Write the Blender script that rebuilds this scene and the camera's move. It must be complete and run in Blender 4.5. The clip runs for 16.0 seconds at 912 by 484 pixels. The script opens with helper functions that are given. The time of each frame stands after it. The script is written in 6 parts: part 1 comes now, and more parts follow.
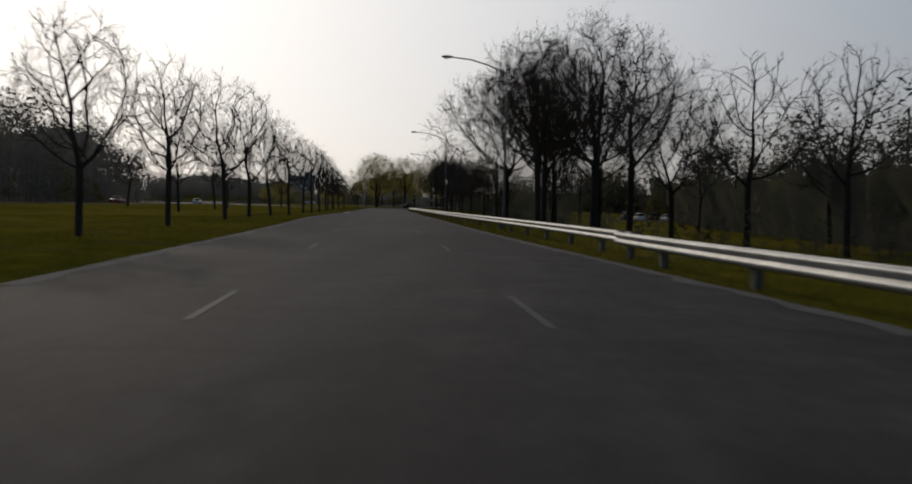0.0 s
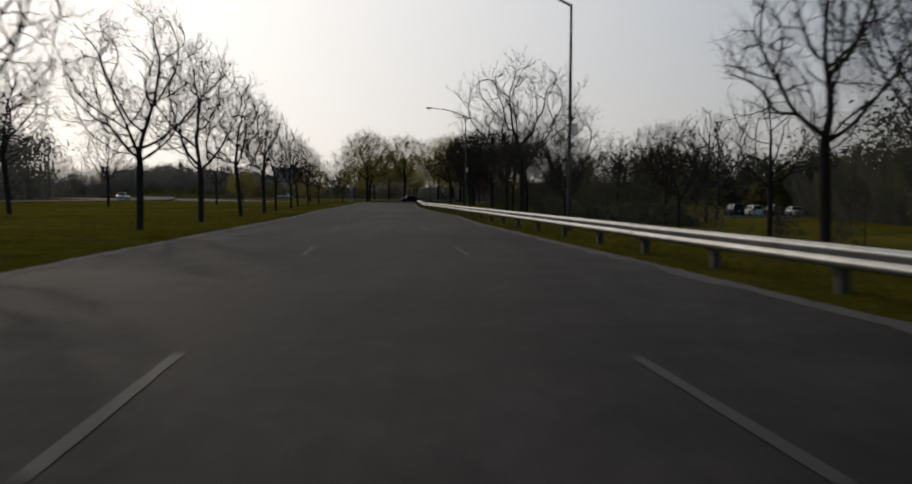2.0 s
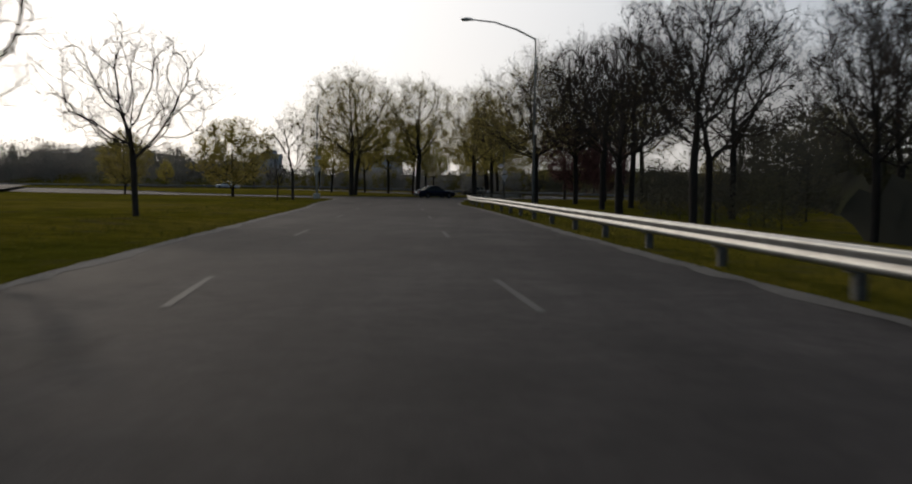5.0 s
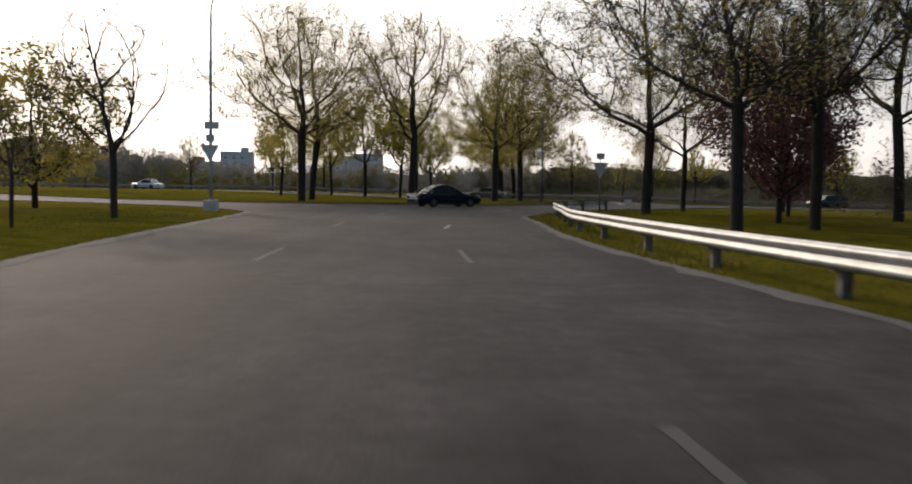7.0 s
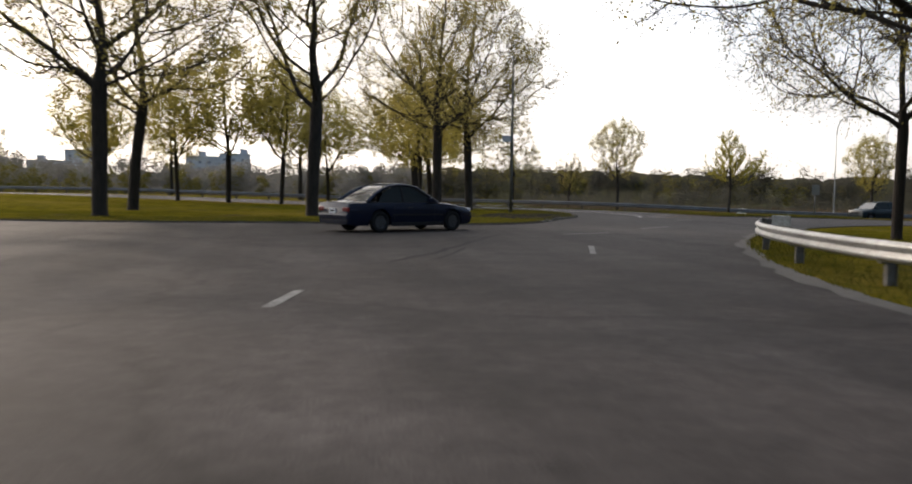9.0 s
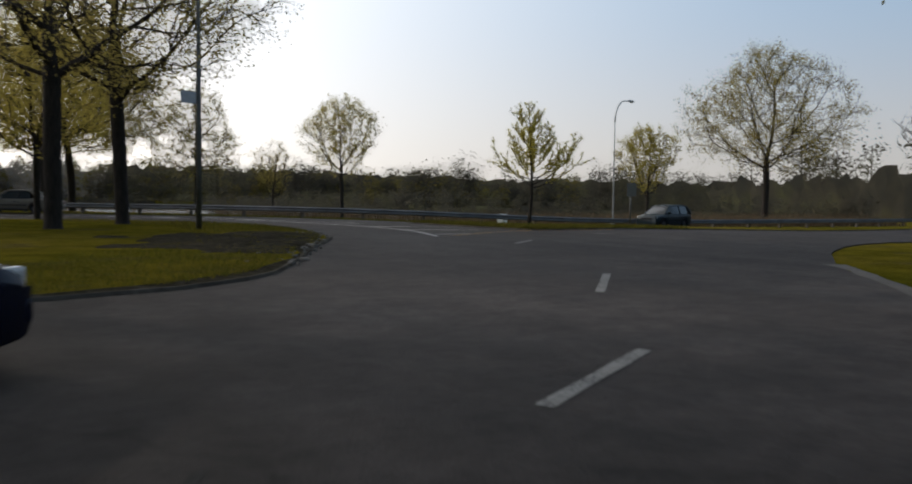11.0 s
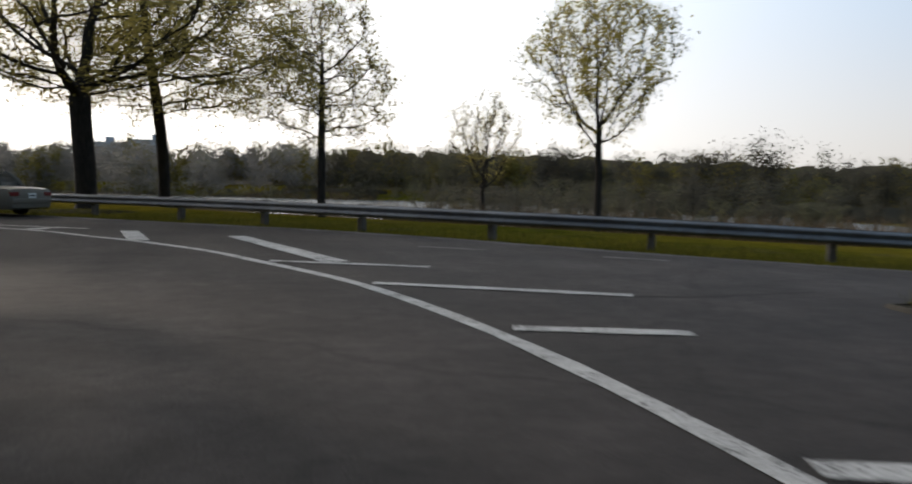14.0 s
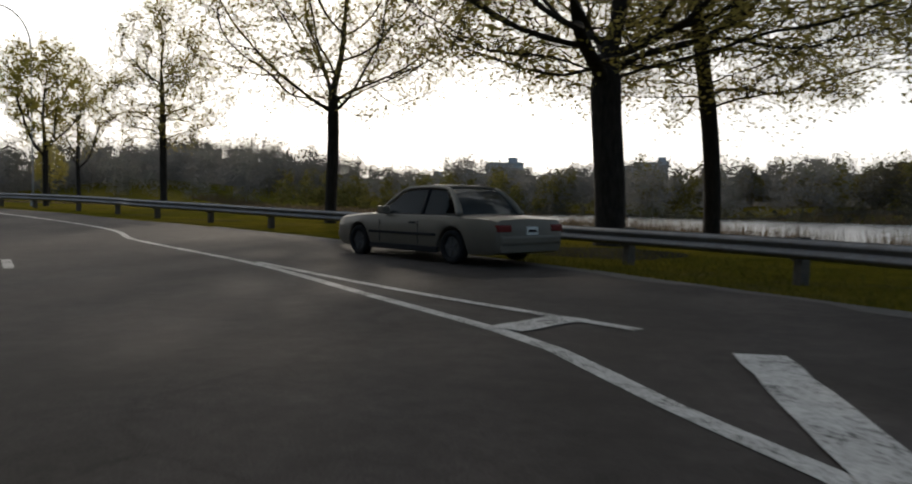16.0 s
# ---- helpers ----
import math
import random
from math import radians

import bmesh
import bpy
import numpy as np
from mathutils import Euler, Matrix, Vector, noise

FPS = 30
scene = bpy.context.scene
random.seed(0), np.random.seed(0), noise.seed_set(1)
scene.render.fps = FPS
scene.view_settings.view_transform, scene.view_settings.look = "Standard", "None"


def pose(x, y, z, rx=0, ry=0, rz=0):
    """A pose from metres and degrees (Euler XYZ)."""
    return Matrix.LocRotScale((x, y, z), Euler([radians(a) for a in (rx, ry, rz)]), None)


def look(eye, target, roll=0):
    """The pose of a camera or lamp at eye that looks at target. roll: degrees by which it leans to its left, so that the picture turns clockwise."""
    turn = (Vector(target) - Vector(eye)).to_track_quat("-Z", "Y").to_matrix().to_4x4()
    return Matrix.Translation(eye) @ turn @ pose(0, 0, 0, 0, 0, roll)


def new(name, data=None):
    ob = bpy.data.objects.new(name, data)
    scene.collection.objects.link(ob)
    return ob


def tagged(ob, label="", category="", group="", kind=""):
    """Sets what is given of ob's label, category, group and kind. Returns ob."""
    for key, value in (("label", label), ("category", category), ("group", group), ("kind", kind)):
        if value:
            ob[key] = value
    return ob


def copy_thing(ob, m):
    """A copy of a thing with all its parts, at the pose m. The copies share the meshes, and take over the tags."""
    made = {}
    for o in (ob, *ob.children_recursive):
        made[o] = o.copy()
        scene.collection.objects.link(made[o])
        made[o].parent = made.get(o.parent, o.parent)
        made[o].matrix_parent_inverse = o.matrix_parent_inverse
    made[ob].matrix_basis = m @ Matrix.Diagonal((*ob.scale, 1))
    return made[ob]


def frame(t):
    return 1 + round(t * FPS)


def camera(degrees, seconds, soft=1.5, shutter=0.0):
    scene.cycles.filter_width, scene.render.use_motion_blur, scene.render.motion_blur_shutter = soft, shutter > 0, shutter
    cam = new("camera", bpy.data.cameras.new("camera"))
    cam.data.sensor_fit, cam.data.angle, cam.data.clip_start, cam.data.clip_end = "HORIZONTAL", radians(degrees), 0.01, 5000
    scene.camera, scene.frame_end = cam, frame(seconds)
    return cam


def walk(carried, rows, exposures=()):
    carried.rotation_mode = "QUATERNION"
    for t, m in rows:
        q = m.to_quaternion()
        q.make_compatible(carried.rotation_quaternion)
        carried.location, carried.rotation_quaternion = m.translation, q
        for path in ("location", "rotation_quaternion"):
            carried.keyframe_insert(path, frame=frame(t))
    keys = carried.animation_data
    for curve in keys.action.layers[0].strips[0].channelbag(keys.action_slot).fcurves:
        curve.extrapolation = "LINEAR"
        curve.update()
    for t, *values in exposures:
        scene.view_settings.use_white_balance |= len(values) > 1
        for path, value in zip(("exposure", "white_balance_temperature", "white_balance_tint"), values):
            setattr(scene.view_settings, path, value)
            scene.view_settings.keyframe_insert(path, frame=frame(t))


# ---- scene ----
cam = camera(59.5, 16.0, soft=1.9, shutter=0.22)

PATH = [
    (0, pose(20.61, -172.39, 1.20, 87.36, -1.00, 1.89)),
    (0.5, pose(18.75, -158.19, 1.20, 87.36, -0.89, 2.44)),
    (1, pose(16.87, -144.02, 1.20, 87.35, -0.40, 1.90)),
    (1.5, pose(14.89, -130.02, 1.20, 87.18, 0.24, 1.74)),
    (2, pose(13.08, -115.98, 1.20, 86.77, -0.18, 1.27)),
    (2.5, pose(11.35, -101.55, 1.20, 87.01, -0.08, 1.32)),
    (3, pose(9.62, -87.39, 1.20, 86.11, -0.14, 0.87)),
    (3.5, pose(7.78, -73.17, 1.20, 86.34, -0.47, 0.82)),
    (4, pose(5.80, -59.37, 1.20, 86.25, -0.45, 0.43)),
    (4.2, pose(5.18, -53.82, 1.20, 85.92, -0.40, 0.58)),
    (4.8, pose(3.27, -37.71, 1.20, 86.05, -0.53, 0.57)),
    (5.4, pose(1.88, -22.82, 1.20, 86.34, -0.82, 0.68)),
    (6, pose(0.81, -9.54, 1.20, 86.61, -1.10, 0.55)),
    (6.5, pose(0.00, 0.00, 1.20, 86.71, -1.20, -0.00)),
    (7, pose(-0.81, 8.77, 1.20, 86.20, -0.72, -0.83)),
    (7.5, pose(-1.61, 16.30, 1.20, 86.90, -0.92, -0.53)),
    (8, pose(-2.30, 22.76, 1.20, 86.54, -0.63, -1.68)),
    (8.5, pose(-2.64, 29.82, 1.20, 87.18, -1.55, -3.53)),
    (9, pose(-3.43, 37.05, 1.20, 86.50, -0.83, -10.07)),
    (9.5, pose(-2.86, 42.94, 1.20, 86.22, -0.87, -15.64)),
    (10, pose(-1.79, 47.66, 1.20, 86.88, -0.71, -20.53)),
    (10.2, pose(-1.30, 49.52, 1.20, 87.55, -0.57, -22.79)),
    (10.8, pose(0.46, 55.02, 1.20, 87.20, -0.63, -29.96)),
    (11.4, pose(2.94, 60.38, 1.20, 86.50, -0.76, -36.62)),
    (11.9, pose(5.42, 64.93, 1.20, 85.98, -0.86, -39.03)),
    (12.3, pose(7.58, 68.73, 1.20, 85.82, -0.89, -37.29)),
    (12.5, pose(8.72, 70.70, 1.20, 85.93, -1.30, -35.09)),
    (12.8, pose(10.37, 73.60, 1.20, 86.66, -0.97, -32.54)),
    (13, pose(11.33, 75.33, 1.20, 86.13, -0.36, -31.76)),
    (13.5, pose(12.87, 79.76, 1.20, 86.88, -1.10, -23.39)),
    (14, pose(13.86, 84.39, 1.20, 85.99, -1.12, -13.76)),
    (14.5, pose(13.87, 88.58, 1.20, 86.36, -0.78, -2.81)),
    (15, pose(13.33, 92.10, 1.20, 86.73, -0.44, 6.67)),
    (15.5, pose(12.22, 94.87, 1.20, 86.33, -0.67, 14.31)),
    (16, pose(10.89, 97.59, 1.20, 86.96, -0.68, 21.01)),
]

EXPOSURES = [(0.0, -2.2, 6650, 12), (4.2, -2.1, 6650, 11), (6.3, -1.1, 7000, 15), (8.0, -0.55, 7100, 16), (9.2, -0.33, 7150, 16), (9.7, -0.5, 7000, 15), (10.2, -0.98, 6900, 13), (12.3, -1.0, 6740, 12), (13.5, -0.8, 6740, 12), (14.0, -0.8, 6750, 12), (14.5, -0.6, 6900, 14), (15.1, -0.6, 6950, 14), (15.6, -0.9, 6900, 13), (16.0, -1.25, 6800, 11)]
walk(cam, PATH, EXPOSURES)

# ---------------------------------------------------------------- light
SUN_AZ = 30.0      # degrees to the left of +y
SUN_EL = 24.0
world = bpy.data.worlds.new("world")
scene.world = world
world.use_nodes = True
wn = world.node_tree
sky = wn.nodes.new("ShaderNodeTexSky")
sky.sky_type = 'NISHITA'
sky.sun_disc = False
sky.sun_elevation = radians(SUN_EL)
sky.sun_rotation = radians(-SUN_AZ)
sky.air_density, sky.dust_density, sky.ozone_density = 0.9, 2.4, 1.5
wn.nodes["Background"].inputs["Strength"].default_value = 0.13
pale = wn.nodes.new("ShaderNodeHueSaturation")
pale.inputs["Saturation"].default_value = 0.8
wn.links.new(sky.outputs[0], pale.inputs["Color"])
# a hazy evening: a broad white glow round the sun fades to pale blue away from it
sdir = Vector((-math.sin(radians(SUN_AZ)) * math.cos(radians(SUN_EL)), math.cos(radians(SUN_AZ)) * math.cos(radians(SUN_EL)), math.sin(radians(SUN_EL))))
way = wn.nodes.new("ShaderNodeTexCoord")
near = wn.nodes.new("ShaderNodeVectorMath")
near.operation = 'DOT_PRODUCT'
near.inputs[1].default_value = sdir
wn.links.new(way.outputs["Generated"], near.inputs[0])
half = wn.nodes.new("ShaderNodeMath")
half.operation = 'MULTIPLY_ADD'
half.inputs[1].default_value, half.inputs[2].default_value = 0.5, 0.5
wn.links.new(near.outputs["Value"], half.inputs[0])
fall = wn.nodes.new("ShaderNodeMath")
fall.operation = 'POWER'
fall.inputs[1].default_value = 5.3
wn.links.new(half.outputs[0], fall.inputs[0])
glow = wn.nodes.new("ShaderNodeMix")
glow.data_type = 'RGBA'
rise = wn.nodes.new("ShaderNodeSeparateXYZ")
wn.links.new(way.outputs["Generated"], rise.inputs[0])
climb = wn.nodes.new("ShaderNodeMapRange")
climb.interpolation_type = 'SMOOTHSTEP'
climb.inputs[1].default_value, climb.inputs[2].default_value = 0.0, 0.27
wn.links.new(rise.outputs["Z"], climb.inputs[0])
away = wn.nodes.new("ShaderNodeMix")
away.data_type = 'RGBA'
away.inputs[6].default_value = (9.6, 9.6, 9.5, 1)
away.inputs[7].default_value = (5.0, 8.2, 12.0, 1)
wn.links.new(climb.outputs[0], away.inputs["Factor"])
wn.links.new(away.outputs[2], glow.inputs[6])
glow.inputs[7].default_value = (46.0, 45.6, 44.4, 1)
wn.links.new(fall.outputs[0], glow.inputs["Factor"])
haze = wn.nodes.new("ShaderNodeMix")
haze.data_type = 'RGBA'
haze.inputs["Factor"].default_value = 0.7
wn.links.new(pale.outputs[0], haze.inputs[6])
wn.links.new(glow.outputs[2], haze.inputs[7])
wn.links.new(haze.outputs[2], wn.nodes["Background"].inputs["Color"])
sun = new("sun", bpy.data.lights.new("sun", "SUN"))
sun.data.energy = 3.1
sun.data.angle = radians(1.5)
sun.data.color = (1.0, 0.9, 0.76)
sun.matrix_world = look(sdir * 50, (0, 0, 0))

# ---------------------------------------------------------------- materials


def mat(name):
    m = bpy.data.materials.new(name)
    m.use_nodes = True
    return m, m.node_tree, m.node_tree.nodes["Principled BSDF"]


def ramp(nt, stops):
    r = nt.nodes.new("ShaderNodeValToRGB")
    el = r.color_ramp.elements
    while len(el) < len(stops):
        el.new(0.5)
    for e, (p, c) in zip(el, stops):
        e.position, e.color = p, (*c, 1)
    return r


def noise_tex(nt, scale, detail=4, rough=0.6, src=None):
    n = nt.nodes.new("ShaderNodeTexNoise")
    n.inputs["Scale"].default_value, n.inputs["Detail"].default_value, n.inputs["Roughness"].default_value = scale, detail, rough
    if src is None:
        src = nt.nodes.new("ShaderNodeNewGeometry").outputs["Position"]
    nt.links.new(src, n.inputs["Vector"])
    return n


def mixc(nt, fac, a, b, mode='MIX'):
    m = nt.nodes.new("ShaderNodeMix")
    m.data_type, m.blend_type = 'RGBA', mode
    for sock, v in ((m.inputs["Factor"], fac), (m.inputs[6], a), (m.inputs[7], b)):
        if isinstance(v, (int, float)):
            sock.default_value = v
        elif isinstance(v, tuple):
            sock.default_value = (*v, 1)
        else:
            nt.links.new(v, sock)
    return m.outputs[2]


def bump(nt, b, height, strength, dist=0.02):
    n = nt.nodes.new("ShaderNodeBump")
    n.inputs["Strength"].default_value, n.inputs["Distance"].default_value = strength, dist
    nt.links.new(height, n.inputs["Height"])
    nt.links.new(n.outputs[0], b.inputs["Normal"])


def two_scale(name, c1, c2, c3, s1, s2, rough, bump_s=0.3, bump_scale=60, metal=0.0, vary=0.0):
    """Colour that varies at a coarse and a fine scale, with fine relief."""
    m, nt, b = mat(name)
    n1, n2 = noise_tex(nt, s1), noise_tex(nt, s2, 6, 0.7)
    r1 = ramp(nt, [(0.35, c1), (0.65, c2)])
    nt.links.new(n1.outputs[0], r1.inputs[0])
    r2 = ramp(nt, [(0.45, (0, 0, 0)), (0.75, (1, 1, 1))])
    nt.links.new(n2.outputs[0], r2.inputs[0])
    col = mixc(nt, r2.outputs[0], r1.outputs[0], c3)
    if vary:
        oi = nt.nodes.new("ShaderNodeObjectInfo")
        hs = nt.nodes.new("ShaderNodeHueSaturation")
        mr = nt.nodes.new("ShaderNodeMapRange")
        mr.inputs[3].default_value, mr.inputs[4].default_value = 1 - vary, 1 + vary
        nt.links.new(oi.outputs["Random"], mr.inputs[0])
        nt.links.new(mr.outputs[0], hs.inputs["Value"])
        nt.links.new(col, hs.inputs["Color"])
        col = hs.outputs[0]
    nt.links.new(col, b.inputs["Base Color"])
    b.inputs["Roughness"].default_value, b.inputs["Metallic"].default_value = rough, metal
    if bump_s:
        n3 = noise_tex(nt, bump_scale, 3)
        bump(nt, b, n3.outputs[0], bump_s)
    return m


def asphalt_material():
    m, nt, b = mat("asphalt")
    g = nt.nodes.new("ShaderNodeNewGeometry").outputs["Position"]
    big, mid, fine = noise_tex(nt, 0.09, 5, 0.6, g), noise_tex(nt, 0.7, 5, 0.65, g), noise_tex(nt, 55, 3, 0.7, g)
    r = ramp(nt, [(0.3, (0.0265, 0.0233, 0.0225)), (0.5, (0.037, 0.0324, 0.0312)), (0.72, (0.050, 0.044, 0.0424))])
    nt.links.new(big.outputs[0], r.inputs[0])
    r2 = ramp(nt, [(0.36, (0.66, 0.66, 0.66)), (0.62, (1.16, 1.16, 1.16))])
    nt.links.new(mid.outputs[0], r2.inputs[0])
    col = mixc(nt, 1.0, r.outputs[0], r2.outputs[0], 'MULTIPLY')
    r3 = ramp(nt, [(0.35, (0.6, 0.6, 0.6)), (0.68, (1.45, 1.45, 1.42))])
    nt.links.new(fine.outputs[0], r3.inputs[0])
    col = mixc(nt, 0.8, col, r3.outputs[0], 'MULTIPLY')
    patchy = noise_tex(nt, 4.5, 5, 0.75, g)
    r5 = ramp(nt, [(0.36, (0.72, 0.72, 0.72)), (0.64, (1.26, 1.26, 1.25))])
    nt.links.new(patchy.outputs[0], r5.inputs[0])
    col = mixc(nt, 0.75, col, r5.outputs[0], 'MULTIPLY')
    mp = nt.nodes.new("ShaderNodeMapping")
    mp.inputs["Scale"].default_value = (0.75, 0.035, 1)
    mp.inputs["Rotation"].default_value = (0, 0, radians(-6))
    nt.links.new(g, mp.inputs[0])
    lane = noise_tex(nt, 1.0, 4, 0.55, mp.outputs[0])
    r4 = ramp(nt, [(0.3, (0.74, 0.73, 0.72)), (0.7, (1.25, 1.24, 1.22))])
    nt.links.new(lane.outputs[0], r4.inputs[0])
    col = mixc(nt, 0.8, col, r4.outputs[0], 'MULTIPLY')
    # tar seams and cracks
    wob = noise_tex(nt, 0.35, 4, 0.6, g)
    wv = nt.nodes.new("ShaderNodeVectorMath")
    wv.operation = 'MULTIPLY_ADD'
    wv.inputs[1].default_value = (3.0, 3.0, 0)
    nt.links.new(wob.outputs["Color"], wv.inputs[0])
    nt.links.new(g, wv.inputs[2])
    vo = nt.nodes.new("ShaderNodeTexVoronoi")
    vo.feature = 'DISTANCE_TO_EDGE'
    vo.inputs["Scale"].default_value = 0.085
    nt.links.new(wv.outputs[0], vo.inputs["Vector"])
    crack = ramp(nt, [(0.0, (0.35, 0.35, 0.35)), (0.0075, (1, 1, 1))])
    nt.links.new(vo.outputs["Distance"], crack.inputs[0])
    col = mixc(nt, 0.4, col, crack.outputs[0], 'MULTIPLY')
    nt.links.new(col, b.inputs["Base Color"])
    rr = nt.nodes.new("ShaderNodeMapRange")
    rr.inputs[3].default_value, rr.inputs[4].default_value = 0.68, 0.88
    b.inputs["Specular IOR Level"].default_value = 0.3
    b.inputs["IOR"].default_value = 1.2
    nt.links.new(mid.outputs[0], rr.inputs[0])
    nt.links.new(rr.outputs[0], b.inputs["Roughness"])
    bump(nt, b, fine.outputs[0], 0.5, 0.012)
    return m


def grass_material():
    m, nt, b = mat("lawn_soil")
    g = nt.nodes.new("ShaderNodeNewGeometry").outputs["Position"]
    big, mid, fine = noise_tex(nt, 0.06, 5, 0.65, g), noise_tex(nt, 0.9, 5, 0.7, g), noise_tex(nt, 22, 5, 0.75, g)
    r = ramp(nt, [(0.33, (0.062, 0.062, 0.009)), (0.5, (0.105, 0.086, 0.013)), (0.7, (0.150, 0.112, 0.030))])
    nt.links.new(big.outputs[0], r.inputs[0])
    r2 = ramp(nt, [(0.35, (0.62, 0.66, 0.55)), (0.68, (1.2, 1.16, 1.05))])
    nt.links.new(mid.outputs[0], r2.inputs[0])
    col = mixc(nt, 1.0, r.outputs[0], r2.outputs[0], 'MULTIPLY')
    r3 = ramp(nt, [(0.3, (0.45, 0.45, 0.42)), (0.7, (1.45, 1.45, 1.35))])
    nt.links.new(fine.outputs[0], r3.inputs[0])
    col = mixc(nt, 0.85, col, r3.outputs[0], 'MULTIPLY')
    worn = noise_tex(nt, 0.33, 6, 0.7, g)
    r4 = ramp(nt, [(0.54, (0, 0, 0)), (0.66, (1, 1, 1))])
    nt.links.new(worn.outputs[0], r4.inputs[0])
    soil = mixc(nt, 1.0, (0.062, 0.05, 0.031), r3.outputs[0], 'MULTIPLY')
    fade = nt.nodes.new("ShaderNodeMath")
    fade.operation = 'MULTIPLY'
    fade.inputs[1].default_value = 0.7
    nt.links.new(r4.outputs[0], fade.inputs[0])
    col = mixc(nt, fade.outputs[0], col, soil)
    nt.links.new(col, b.inputs["Base Color"])
    b.inputs["Roughness"].default_value = 0.95
    b.inputs["Specular IOR Level"].default_value = 0.0
    b.inputs["IOR"].default_value = 1.02
    bump(nt, b, fine.outputs[0], 0.9, 0.06)
    return m


def leaf_material(name, c1, c2, trans=0.45):
    m = bpy.data.materials.new(name)
    m.use_nodes = True
    nt = m.node_tree
    nt.nodes.remove(nt.nodes["Principled BSDF"])
    geo = nt.nodes.new("ShaderNodeNewGeometry")
    r = ramp(nt, [(0.0, c1), (1.0, c2)])
    nt.links.new(geo.outputs["Random Per Island"], r.inputs[0])
    d, t = nt.nodes.new("ShaderNodeBsdfDiffuse"), nt.nodes.new("ShaderNodeBsdfTranslucent")
    mx = nt.nodes.new("ShaderNodeMixShader")
    mx.inputs[0].default_value = trans
    nt.links.new(r.outputs[0], d.inputs[0])
    nt.links.new(r.outputs[0], t.inputs[0])
    nt.links.new(d.outputs[0], mx.inputs[1])
    nt.links.new(t.outputs[0], mx.inputs[2])
    nt.links.new(mx.outputs[0], nt.nodes["Material Output"].inputs[0])
    return m


def wood_material(name, c1, c2, c3):
    """Twigs and buds of a wood: hue drifts from tree to tree, lightness from twig to twig."""
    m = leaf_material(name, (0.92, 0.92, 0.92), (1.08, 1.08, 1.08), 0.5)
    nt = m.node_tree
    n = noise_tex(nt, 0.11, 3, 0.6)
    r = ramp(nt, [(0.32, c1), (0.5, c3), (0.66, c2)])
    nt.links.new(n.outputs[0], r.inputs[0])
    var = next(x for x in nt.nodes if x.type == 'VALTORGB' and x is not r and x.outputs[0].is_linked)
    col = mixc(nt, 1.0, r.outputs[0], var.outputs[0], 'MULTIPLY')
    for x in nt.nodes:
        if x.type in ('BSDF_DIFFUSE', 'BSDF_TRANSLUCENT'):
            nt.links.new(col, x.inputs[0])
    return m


def bark_material(name, c1, c2):
    m, nt, b = mat(name)
    g = nt.nodes.new("ShaderNodeTexCoord").outputs["Object"]
    mp = nt.nodes.new("ShaderNodeMapping")
    mp.inputs["Scale"].default_value = (9, 9, 1.6)
    nt.links.new(g, mp.inputs[0])
    n = noise_tex(nt, 1.6, 6, 0.7, mp.outputs[0])
    r = ramp(nt, [(0.32, c1), (0.68, c2)])
    nt.links.new(n.outputs[0], r.inputs[0])
    nt.links.new(r.outputs[0], b.inputs["Base Color"])
    b.inputs["Roughness"].default_value = 0.92
    b.inputs["Specular IOR Level"].default_value = 0.2
    bump(nt, b, n.outputs[0], 0.8, 0.03)
    return m


def plain(name, c, rough=0.6, metal=0.0, **kw):
    m, nt, b = mat(name)
    n = noise_tex(nt, kw.get("scale", 14), 5)
    lo, hi = tuple(x * 0.82 for x in c), tuple(min(1, x * 1.12) for x in c)
    r = ramp(nt, [(0.3, lo), (0.7, hi)])
    nt.links.new(n.outputs[0], r.inputs[0])
    nt.links.new(r.outputs[0], b.inputs["Base Color"])
    b.inputs["Roughness"].default_value, b.inputs["Metallic"].default_value = rough, metal
    if kw.get("coat"):
        b.inputs["Coat Weight"].default_value = kw["coat"]
        b.inputs["Coat Roughness"].default_value = 0.08
    return m


def paint_mark(name, c, wear=0.0):
    """Road paint, worn away in spots."""
    m, nt, b = mat(name)
    g = nt.nodes.new("ShaderNodeNewGeometry").outputs["Position"]
    n1, n2 = noise_tex(nt, 2.2, 6, 0.75, g), noise_tex(nt, 30, 3, 0.6, g)
    mx = nt.nodes.new("ShaderNodeMath")
    mx.operation = 'ADD'
    nt.links.new(n1.outputs[0], mx.inputs[0])
    nt.links.new(n2.outputs[0], mx.inputs[1])
    r = ramp(nt, [(0.38 + wear, (0.040, 0.038, 0.036)), (0.43 + wear, tuple(x * 0.65 for x in c)), (0.54 + wear, c)])
    hf = nt.nodes.new("ShaderNodeMath")
    hf.operation = 'MULTIPLY'
    hf.inputs[1].default_value = 0.5
    nt.links.new(mx.outputs[0], hf.inputs[0])
    nt.links.new(hf.outputs[0], r.inputs[0])
    nt.links.new(r.outputs[0], b.inputs["Base Color"])
    b.inputs["Roughness"].default_value = 0.75
    b.inputs["Specular IOR Level"].default_value = 0.2
    return m


